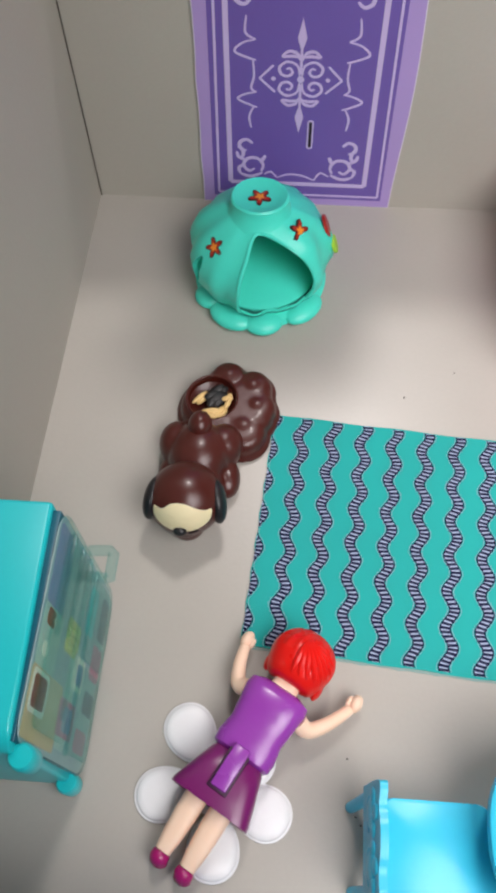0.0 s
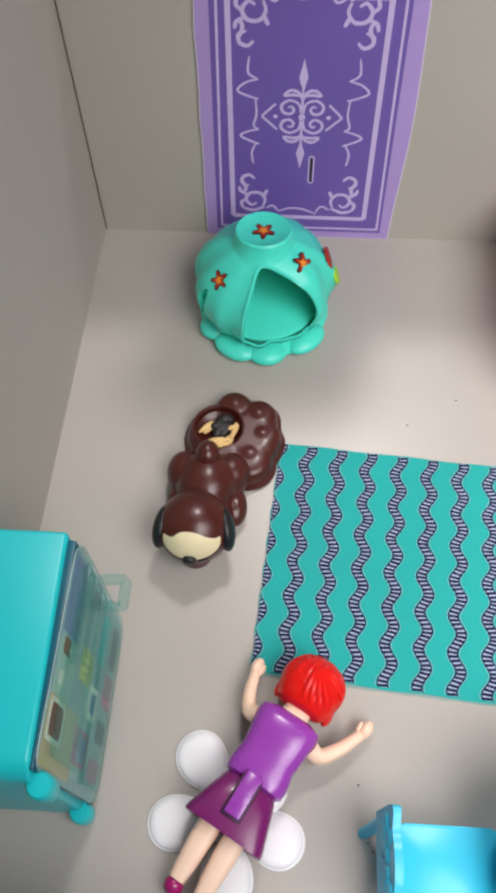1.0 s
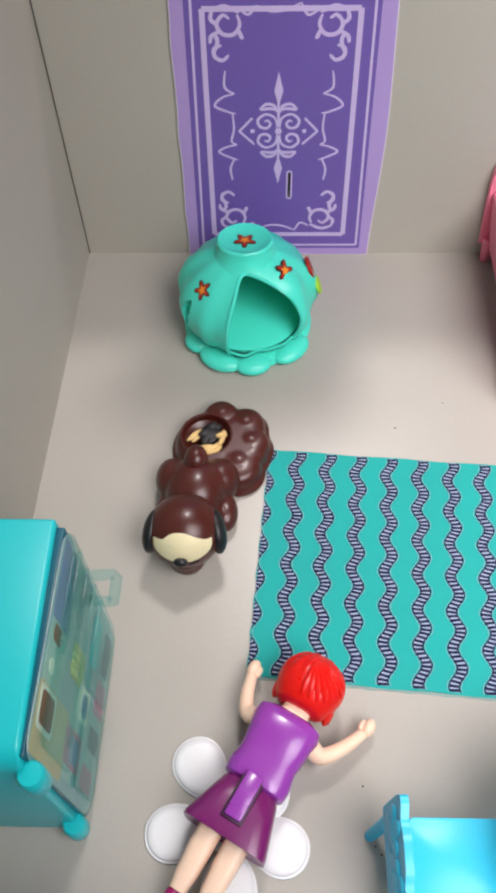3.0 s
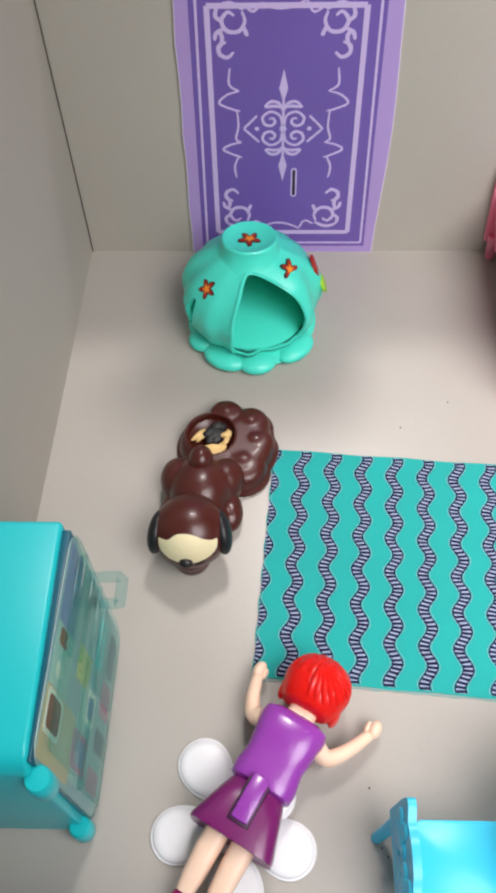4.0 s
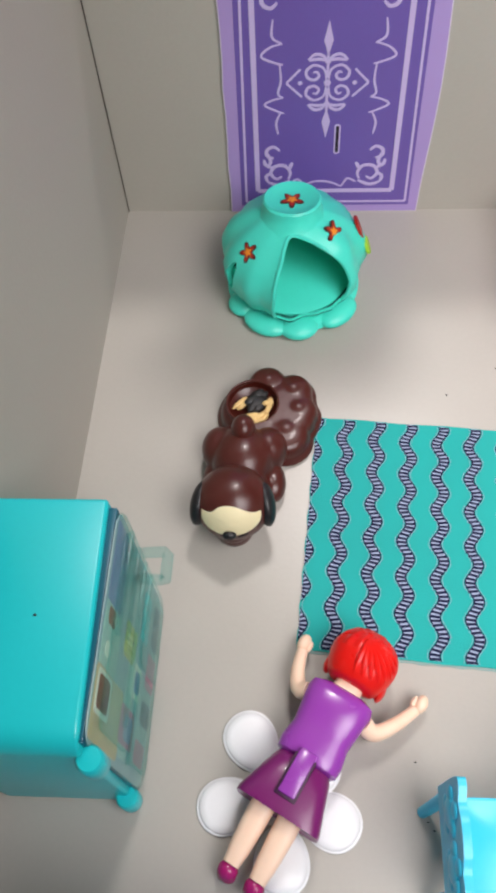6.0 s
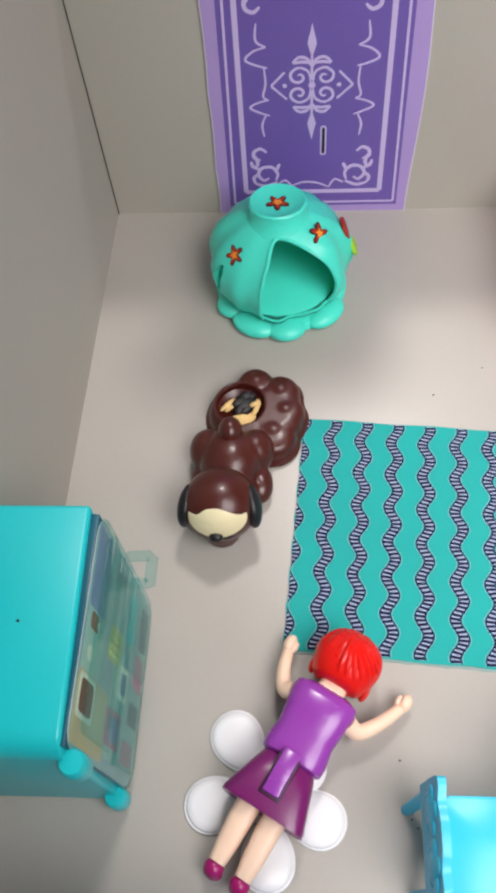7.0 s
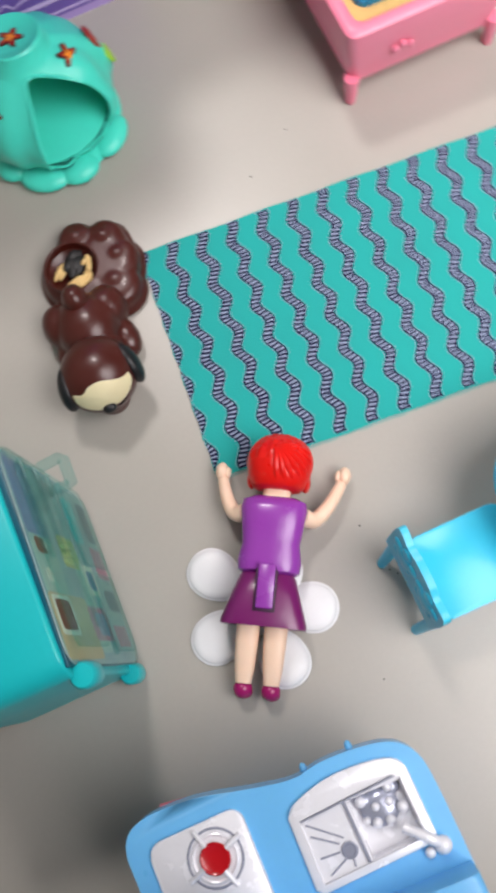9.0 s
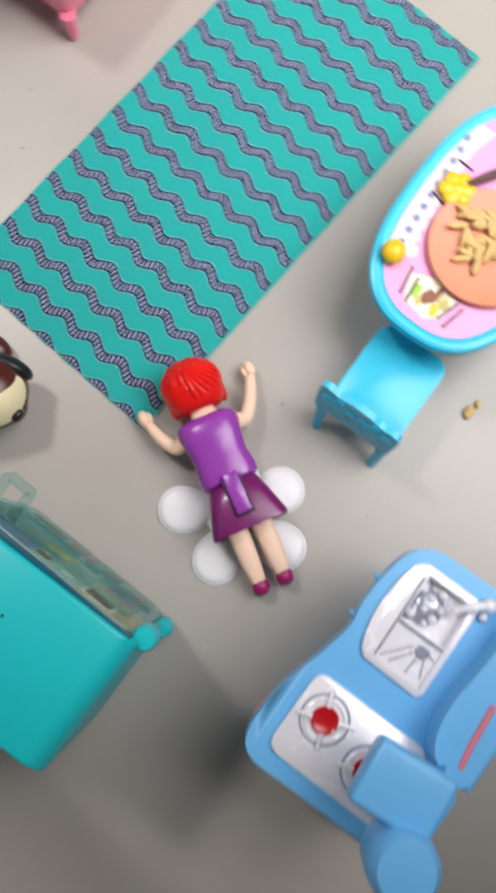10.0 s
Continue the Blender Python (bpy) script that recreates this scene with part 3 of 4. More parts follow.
# ---- striped rug ----
def build_rug():
    L, Hh = 167.6, 79.5
    g = thing("rug", 74.0, -95.5, 0, -4.4, "thin teal rug with wavy navy ladder stripes", "rug")
    rng = random.Random(2)
    out = [(0.25 * math.sin(i * 1.7), -Hh * i / 30) for i in range(31)] + [(L * i / 40, -Hh + 0.2 * math.sin(i * 1.1)) for i in range(1, 41)] + [(L + 0.2 * math.sin(i * 2.1), -Hh + Hh * i / 30) for i in range(1, 31)] + [(L * (40 - i) / 40, 0.2 * math.sin(i * 0.9)) for i in range(1, 40)]
    part("cloth", prism(out, 0.02, 0.5), [RUG], g)
    fringe = [(L * i / 60, -Hh - 0.05) for i in range(61)] + [(L * (60 - i) / 60, -Hh - 0.7 - 0.25 * math.sin(i * 2.3) * math.sin(i * 0.7)) for i in range(61)]
    part("selvedge", prism(fringe, 0.02, 0.3), [SELVEDGE], g, "pale woven edge of the rug")
    PITCH, WAVE, AMP, HALF = 10.33, 11.68, 1.3, 1.5
    for k in range(17):
        u0 = -0.25 + PITCH * k
        ph = 2.40
        fx = lambda v: u0 + AMP * math.sin(2 * math.pi * v / WAVE + ph)
        keep = lambda u: min(max(u, 0.15), L - 0.15)
        vs = [-0.3 - (Hh - 0.9) * i / 120 for i in range(121)]
        base = bmesh.new()
        prev = None
        for v in vs:
            a, b = keep(fx(v) - HALF), keep(fx(v) + HALF)
            if b - a < 0.1:
                prev = None
                continue
            cur = (base.verts.new((a, v, 0.54)), base.verts.new((b, v, 0.54)))
            if prev:
                base.faces.new((prev[0], prev[1], cur[1], cur[0]))
            prev = cur
        ink = bmesh.new()
        v = -0.5
        while v > -Hh + 1.3:
            a, b = keep(fx(v) - HALF), keep(fx(v) + HALF)
            slope = 0.3 * math.cos(2 * math.pi * v / WAVE + ph)
            if b - a > 0.4:
                q = [ink.verts.new(p) for p in ((a, v + slope, 0.58), (b, v - slope, 0.58), (b, v - slope - 0.86, 0.58), (a, v + slope - 0.86, 0.58))]
                ink.faces.new(q)
            v -= 1.27
        for sgn in (-1, 1):
            for off, w in ((HALF, 0.46), (HALF + 0.55, 0.13)):
                prev = None
                for v in vs:
                    c = fx(v) + sgn * off
                    a, b = keep(c - w / 2), keep(c + w / 2)
                    if b - a < 0.05:
                        prev = None
                        continue
                    line = ink if off == HALF else base
                    cur = (line.verts.new((a, v, 0.585)), line.verts.new((b, v, 0.585)))
                    if prev:
                        line.faces.new((prev[0], prev[1], cur[1], cur[0]))
                    prev = cur
        paint(base, 0)
        paint(ink, 1)
        part("stripe", joined(base, ink), [RUG_LILAC, RUG_NAVY], g)


build_rug()


# ---- doll lying face down: one plain mesh ----
def build_doll():
    n = 24

    def ring(v, u, z, ru, rz, p=3.0):
        pts = []
        for i in range(n):
            t = 2 * math.pi * i / n
            c, s = math.cos(t), math.sin(t)
            pts.append((u + ru * math.copysign(abs(c) ** (2 / p), c), v, z + rz * math.copysign(abs(s) ** (2 / p), s)))
        return pts

    torso = paint(loft([ring(30.6, 0.5, 10.2, 7.6, 4.6), ring(31.4, 0.5, 10.4, 8.7, 5.6), ring(34, 0.5, 10.6, 9.0, 6.0), ring(39, 0.5, 10.4, 8.2, 5.2), ring(44, 0.5, 10.8, 8.8, 5.6),
                        ring(49, 0.5, 11.0, 9.5, 5.8), ring(51.2, 0.5, 10.8, 9.0, 5.2), ring(52.4, 0.5, 10.5, 6.6, 3.6)]), 0)
    tongue = paint(turned(box(-1.9, 2.9, 20.8, 33, 15.0, 18.3, 0.6), Matrix.Identity(4)), 0)
    skirt = paint(loft([ring(30.6, 0.5, 10.2, 7.4, 5.4, 3), ring(29.6, 0.5, 10.3, 8.0, 6.2, 3), ring(25, 0.5, 10.3, 9.5, 6.6, 3.8), ring(17.4, 0.5, 10.2, 11.9, 7.2, 4.6), ring(16.2, 0.5, 10.2, 11.9, 7.1, 4.6), ring(16.6, 0.5, 10.2, 10.8, 6.0, 4.6)]), 1)
    # slot is no recess: its shade is a darker plum block
    slot = paint(box(-2.5, 3.5, 20.0, 31.5, 14, 17.7, 0.2), 5)
    parts_ = [torso, tongue, skirt, slot]
    for s in (-1, 1):
        u = 0.1 + s * 3.9
        parts_.append(paint(loft([ring(18, u, 9.2, 3.3, 3.6), ring(12, u, 8.8, 3.2, 3.5), ring(5, u, 7.6, 2.8, 3.0), ring(0.6, u, 6.8, 2.2, 2.5)]), 2))
        parts_.append(paint(ball(u, -0.8, 6.2, 2.7, 2.6, 2.6), 3))
        parts_.append(paint(ball(u, -1.8, 3.4, 2.7, 2.0, 3.2), 3))
        sh, el, wr = Vector((0.5 + s * 8.2, 47.6, 10.6)), Vector((0.7 + s * 12.2, 46.6, 8.4)), Vector((0.9 + s * (17.3 + 0.7 * s), 58.4 + 0.8 * s, 5.4))
        arm = smooth_line([sh, el + Vector((s * -0.6, 0.9, 0)), (el + wr) / 2 + Vector((s * 0.2, -0.2, 0.2)), wr], 5)
        parts_.append(paint(tube(arm, [2.7 - 1.1 * i / (len(arm) - 1) for i in range(len(arm))], 14), 2))
        parts_.append(paint(ball(wr.x + s * 0.7, wr.y + 2.4, wr.z - 0.6, 1.9, 2.8, 2.4), 2))
        parts_.append(paint(ball(wr.x - s * 1.2, wr.y + 2.0, wr.z, 0.9, 1.8, 1.0), 2))
    parts_.append(paint(loft([ring(51.4, 0.7, 10.6, 4.2, 3.4), ring(55, 0.8, 10.4, 3.9, 3.4)]), 2))
    parts_.append(paint(ball(0.9, 61.4, 9.6, 8.2, 7.6, 8.0), 2))
    hair = ball(0.9, 62.6, 11.2, 9.6, 8.4, 8.6, seg=48)
    for v in hair.verts:
        d = v.co - Vector((0.9, 62.6, 11.2))
        a = math.atan2(d.x, d.z - 2.0)
        v.co += d.normalized() * 0.28 * math.sin(13 * a) * min(1, max(0, (d.z + 2) / 6))
    parts_.append(paint(hair, 4))
    parts_.append(paint(loft([ring(54.4, 0.9, 11.6, 6.4, 4.8, 2.1), ring(55.6, 0.9, 11.7, 7.8, 6.4, 2.1), ring(58.5, 0.9, 11.6, 9.0, 7.7, 2.1), ring(62, 0.9, 11.4, 9.3, 8.2)]), 4))
    for s in (-1, 1):
        parts_.append(paint(ball(0.9 + s * 7.8, 57.6, 9.4, 1.4, 2.9, 4.0), 4))
    # swept strands fanning from the crown to one side
    crown = Vector((-0.10, 0.42, 0.90)).normalized()
    for i in range(8):
        phi, el = radians(-88 + 15 * i), radians(22)
        tip = Vector((math.cos(el) * math.cos(phi), math.cos(el) * math.sin(phi), math.sin(el)))
        line = []
        for k in range(11):
            q = crown.lerp(tip, k / 10).normalized()
            line.append(Vector((0.9 + q.x * 9.75, 62.4 + q.y * 8.6, 11.2 + q.z * 8.75)))
        parts_.append(paint(tube(line, [0.15 + 0.75 * math.sin(math.pi * min(1, (k + 0.5) / 10.5)) ** 0.7 for k in range(11)], 8), 4))
    doll = part("toy_doll", joined(*parts_), [VIOLET, PLUM, SKIN, SHOE, HAIR, SLOT_SHADE])
    doll.matrix_world = pose(0.0548, -0.2345, 0, 0, 0, -29.6)
    tagged(doll, "plastic toy doll lying face down, red hair, purple dress", "doll")


build_doll()


# ---- white flower under the doll ----
def build_flower():
    g = thing("plastic_flower", 64.2, -213.5, 0, 0, "flat white pearly plastic flower lying under the doll", "toy flower")
    for px, py in ((-8.2, 12.4), (-13.8, -4.0), (0.4, -16.8), (12.9, -6.8), (7.6, 5.2)):
        a = math.atan2(py, px)
        r = math.hypot(px, py)
        outline = []
        for i in range(36):
            t = 2 * math.pi * i / 36
            outline.append((8.7 * math.cos(t), (7.2 + 1.0 * math.cos(t)) * math.sin(t)))
        rings = []
        for s, z in ((1.0, 0.2), (1.02, 0.5), (1.0, 0.8), (0.95, 0.85), (0.93, 1.3), (0.88, 1.7), (0.7, 2.0), (0.3, 2.2), (0.02, 2.25)):
            rings.append([(x * s, y * s, z) for x, y in outline])
        m = Matrix.Translation((px, py, 0)) @ Matrix.Rotation(a, 4, "Z")
        part("petal", turned(loft(rings), m), [WHITE], g)
    part("centre", lathe([(9, 0.1), (9, 1.2), (7, 1.6), (0.3, 1.7)], seg=32), [WHITE], g)


build_flower()


# ---- turquoise toy fridge with a clear door ----
def build_fridge():
    g = thing("toy_fridge", 0, 0, 0, 0, "turquoise plastic toy fridge with a clear sticker-covered door", "toy fridge")
    lean = Matrix(((1, 0.025, -0.012, 0.025 * 218 + 0.012 * 70), (0, 1, 0, 0), (0, 0, 1, 0), (0, 0, 0, 1)))
    out = lean @ Matrix(((0, 0, 1, 0), (1, 0, 0, 0), (0, 1, 0, 0), (0, 0, 0, 1)))
    bm = box(-10.5, 24.6, -217.0, -161.2, 0.1, 71.7)
    cut_ = [e for e in bm.edges if all(v.co.y < -216 for v in e.verts) and abs(e.verts[0].co.z - e.verts[1].co.z) < 1 and e.verts[0].co.z > 70]
    bmesh.ops.bevel(bm, geom=cut_, offset=6.0, segments=6, profile=0.5, affect="EDGES")
    rest = [e for e in bm.edges if e.calc_face_angle(0) > 1.2]
    bmesh.ops.bevel(bm, geom=rest, offset=1.0, segments=3, profile=0.5, affect="EDGES")
    part("body", bm, [FRIDGE], g, "turquoise plastic body")
    # printed insert behind the clear door, on an added filler coloured as the gap's shade
    flat = Matrix(((0, 0, 1, 0), (1, 0, 0, 0), (0, 1, 0, 0), (0, 0, 0, 1)))
    panel = box(24.5, 25.2, -214.9, -162.9, 3.2, 70.2, 0.2)
    for v in panel.verts:
        if v.co.x > 24.95:
            v.co = lean @ v.co
    part("door_gap_shade", panel, [TEAL_GAP_PRINT], g, "dark teal filler painted as shade in the door gap")
    # clear door: a tray, swung out a little at its free side
    rings = []
    for inset, off in ((0, None), (0, -1.0), (0.4, -0.3), (1.2, 0.0)):
        ring = []
        for y, z in rounded(-215.5 + inset, -162 - inset, 2.5 + inset, 70.4 - inset, 6, 5):
            ring.append((25.5 + 0.025 * (y + 218) + 0.012 * (70 - z) if off is None else 26.6 + off + 0.025 * (y + 218) + 0.012 * (70 - z), y, z))
        rings.append(ring)
    door = part("door", loft(rings), [CLEAR], g, "clear teal plastic door")
    part("print_sheet", turned(prism(rounded(-214.8, -163, 4, 70.6, 5, 4), 25.4, 25.7), out), [PRINT], door, "pale printed sheet")
    prints = (((-184, -165, 55, 69), PRINT_L, 0), ((-213.6, -198, 40, 69.4), PRINT_Y, 0), ((-198, -184, 52, 69), PRINT_G, 0), ((-212, -186, 30, 39), PRINT_G, 0),
              ((-208, -198.5, 54, 68), PAPER, 1), ((-206.8, -199.6, 55.5, 66.5), BROWN, 2), ((-188.5, -184.5, 59, 66), BROWN, 1), ((-187.4, -185.4, 57.5, 60), PAPER, 2),
              ((-195.4, -192, 60.5, 65), PAPER, 1), ((-190, -181.5, 33, 47), YOLK_P, 1), ((-196.5, -188, 22, 35), PAPER, 1), ((-195, -189.6, 23.5, 30), PRINT_L, 2),
              ((-190.5, -181, 4.5, 16), ROSE_P, 1), ((-200, -194, 5, 17), TEAL_GAP_PRINT, 1), ((-209, -200, 24, 41), ROSE_P, 1), ((-207.6, -201.6, 27, 36), PRINT_L, 2), ((-210.4, -204.4, 6.5, 20), ROSE_P, 1),
              ((-179, -167, 5, 14), TEAL_GAP_PRINT, 1), ((-181, -168, 20, 29), FRIDGE, 1), ((-178, -165, 36, 50), PRINT, 1))
    for (y0, y1, z0, z1), mt, lift in prints:
        part("print", turned(prism(rounded(y0, y1, z0, z1, 1.3, 3), 25.75 + 0.08 * lift, 25.83 + 0.08 * lift), out), [mt], door)
    # rounded food shapes pressed into the sheet
    for y, z, r in ((-188.6, 44.5, 1.0), (-186.6, 45.0, 1.0), (-184.6, 44.6, 1.0), (-188.4, 41.6, 1.0), (-186.2, 41.4, 1.0), (-184.2, 41.2, 1.0), (-188.0, 38.4, 1.0), (-185.8, 38.2, 1.0), (-183.8, 37.8, 1.0)):
        part("kernel_print", ball(26.05 + 0.025 * (y + 218) + 0.012 * (70 - z), y, z, 0.35, r, 1.4, seg=10), [YOLK_P], door)
    for y0, y1, z0, z1 in ((-212, -190, 7, 31), (-188, -166, 7, 31), (-211, -166, 36, 65)):
        part("door_ridge", turned(prism(rounded(y0, y1, z0, z1, 2.5, 4), 26.7, 27.3, 0.4, 2), out), [CLEAR], door)
    for z0, y0, y1 in ((60, -190, -164.5), (50, -188, -164.5), (40.5, -206, -164.5), (31.5, -213, -165)):
        part("door_rib", turned(prism(rounded(y0, y1, z0, z0 + 1.5, 0.6, 3), 26.75, 27.8, 0.3, 2), out), [CLEAR], door)
    part("handle", turned(tube([(27, -170.5, 45), (32.6, -170.8, 45), (33.4, -170.8, 44.4), (33.4, -163.6, 44.4), (32.6, -163.2, 45), (27, -163.6, 45)], 1.5, 8), lean), [CLEAR], door, "clear loop handle")
    for z0, z1, x in ((57, 66, 26.0), (0.2, 9, 24.0)):
        part("hinge_knob", turned(lathe([(2.6, z0), (3.0, z0 + 0.8), (3.0, z1 - 0.8), (2.5, z1), (0.2, z1 + 0.2)], seg=24), Matrix.Translation((x, -217.2, 0))), [FRIDGE], g)


build_fridge()


# ---- blue chair ----
def build_chair():
    g = thing("toy_chair", 0, 0, 0, 0, "sky blue plastic toy chair beside the table", "chair")
    seat = prism(rounded(106.5, 136, -239.6, -216, 4, 5), 17.4, 19.2, 0.7, 2)
    part("seat", seat, [SKY], g)
    # backrest with cloud-shaped top and two raised puffs
    top = smooth_line([(-239.5, 18), (-239.8, 30), (-238, 32.4), (-233.5, 32.0), (-229.5, 33.4), (-223.5, 33.4), (-219, 32.2), (-215, 33.2), (-213, 31), (-213.6, 18)], 5)
    back = turned(prism([(p[0], p[1]) for p in top], 104.8, 106.8, 0.5, 2), Matrix(((0, 0.16, 1, -4.4), (1, 0, 0, 0), (0, 1, 0, 0), (0, 0, 0, 1))))
    part("backrest", back, [SKY], g)
    for y in (-232.4, -220.4):
        lobes = [ball(0, 4.1 * math.cos(t), 4.1 * math.sin(t) * 0.8, 0.6, 2.1, 1.9, seg=14) for t in [0.3 + 2 * math.pi * i / 5 for i in range(5)]]
        cloud = joined(ball(0, 0, 0, 0.9, 3.8, 3.2, seg=18), *lobes)
        part("puff", turned(cloud, Matrix.Translation((104.5, y, 26.2)) @ Matrix.Rotation(radians(9), 4, "Y")), [SKY], g)
    for a, b in (((106.4, -215.4, 18), (101.6, -217.6, 0.2)), ((106.4, -238, 18), (102.2, -238.4, 0.2)), ((132, -218, 18), (134, -216.6, 0.2)), ((132, -237, 18), (134, -238.4, 0.2))):
        part("leg", tube([a, ((a[0] + b[0]) / 2, (a[1] + b[1]) / 2, 9), b], [2.1, 1.7, 1.5], 12), [SKY], g)


build_chair()


# ---- oval table and what lies on it ----
def oval(cx, cy, a, b, p=2.6, n=64):
    out = []
    for i in range(n):
        t = 2 * math.pi * i / n
        c, s = math.cos(t), math.sin(t)
        out.append((cx + a * math.copysign(abs(c) ** (2 / p), c), cy + b * math.copysign(abs(s) ** (2 / p), s)))
    return out


def smooth_band():
    """Outline of the lace band along the far edge of the table top."""
    outer = [(x, y) for x, y in oval(171.3, -223.3, 36, 21.5, n=128) if 148 < x < 196 and y > -215]
    return outer + [(x, y - 5.2) for x, y in outer[::-1]]


def build_table():
    cx, cy = 171.3, -223.3
    g = thing("toy_table", 0, 0, 0, 0, "oval turquoise toy table with a pink printed top", "table")
    rings = []
    for s, z in ((-1.5, 30.2), (-0.3, 30.6), (0, 31.8), (-0.4, 33.6), (-1.6, 34.2), (-3.2, 34.0), (-4.0, 33.2)):
        rings.append([(x, y, z) for x, y in oval(cx, cy, 40 + s, 25.5 + s)])
    part("tabletop", loft(rings), [SKY], g, "turquoise rim")
    part("printed_top", prism(oval(cx, cy, 36, 21.5), 33.2, 33.5), [PINKTOP], g, "pink printed table top")
    # lace strip and a placemat printed on the top
    def dot(x, y, r, z1):
        return prism([(x + r * math.cos(t), y + r * math.sin(t)) for t in [2 * math.pi * k / 14 for k in range(14)]], 33.5, z1)
    part("lace_print", prism(smooth_band(), 33.5, 33.53), [LACE], g, "white lace print")
    part("lace_scallop", joined(*[dot(152 + 4.1 * i, -208.6 + 0.35 * i - (1.6 if i == 0 else 0), 2.3, 33.535 + 0.002 * (i % 2)) for i in range(11)]), [LACE], g, "white lace scallops")
    part("lace_hole", joined(*[dot(152.5 + 4.1 * i, -206.6 + 0.3 * i, 1.05, 33.56) for i in range(10)]), [PRINT_L], g, "pale lavender holes of the lace")
    part("placemat_print", prism([(146.5, -213.8), (139.0, -217.0), (137.6, -224.6), (140.6, -228.4), (147.2, -230.2), (150, -222)], 33.5, 33.55), [PAPER], g, "white printed placemat")
    for x, y, r, mt in ((143.4, -218.2, 2.1, LIME), (141.4, -220.2, 1.5, PALEGREEN), (143.8, -222.4, 2.4, BROWN), (141.6, -225.4, 2.0, YOLK), (144.4, -226.6, 2.2, PALEGREEN), (146.6, -224.0, 1.5, BROWN)):
        blob = [(x + r * (1 + 0.22 * math.sin(3 * t + x)) * math.cos(t), y + r * (0.8 + 0.2 * math.sin(2 * t + y)) * math.sin(t)) for t in [2 * math.pi * k / 18 for k in range(18)]]
        part("food_print", prism(blob, 33.55, 33.58 + 0.004 * (int(x) % 4)), [mt], g)
    for p, q in (((139.6, -215.0), (148.4, -213.6)), ((138.6, -217.6), (146.6, -216.8)), ((139.8, -227.6), (147.2, -230.0)), ((138.6, -230.2), (146.6, -232.0)), ((170, -205.0), (168, -212.0)), ((182.4, -205.6), (182, -211))):
        part("cutlery_print", ribbon([p, q], 0.7, 33.56, 33.62), [DARK], g)
    for x, y in ((150, -205), (150, -240), (192, -205), (192, -240)):
        part("leg", tube([(x, y, 30.4), (x, y, 12), (x, y, 0.2)], [2.6, 2.0, 1.8], 14), [SKY], g)
    # things on the table
    pl = part("toy_plate", lathe([(11, 33.6), (15, 34.6), (17.4, 35.6), (17.0, 36.0), (14.2, 35.2), (10, 34.7), (0.3, 34.6)], 165.0, -227.5, 44), [PLATE])
    tagged(pl, "round salmon pink toy plate holding seeds", "plate")
    rng = random.Random(8)
    bits = []
    for i in range(26):
        r, t = 9.5 * math.sqrt(rng.random()), rng.uniform(0, 6.28)
        bits.append(ball(167 + r * math.cos(t), -224.0 + 0.8 * r * math.sin(t), 35.6 + rng.random() * 1.4, 3.6, 1.15, 0.9, (rng.uniform(-20, 20), rng.uniform(-20, 20), rng.uniform(0, 180)), 8))
    sd = part("seed_pile", joined(*bits), [SEED_L])
    tagged(sd, "pile of pale husked seeds on the plate", "seeds", kind="stuff")
    c = part("yellow_bead", ball(147.6, -206.8, 36.2, 3.6, 3.4, 2.7), [YOLK])
    tagged(c, "small yellow plastic toy fruit on the table", "toy food")
    petals = [ball(174 + 3.0 * math.cos(t), -210.4 + 3.0 * math.sin(t), 35.0, 2.7, 2.4, 1.4, (0, 0, math.degrees(t)), 14) for t in [2 * math.pi * i / 6 for i in range(6)]]
    c = fused("yellow_flower", petals + [ball(174, -210.4, 35.2, 2.6, 2.6, 1.5, seg=16)], [YOLK], None, 0.3, "", 3)
    tagged(c, "small yellow plastic toy flower on the table", "toy food")
    st = part("dark_stick", tube([(176.5, -212, 35.6), (186, -217.5, 35.4)], [1.2, 1.4], 10), [CHOC])
    tagged(st, "short dark brown stick on the table", "toy food")


build_table()


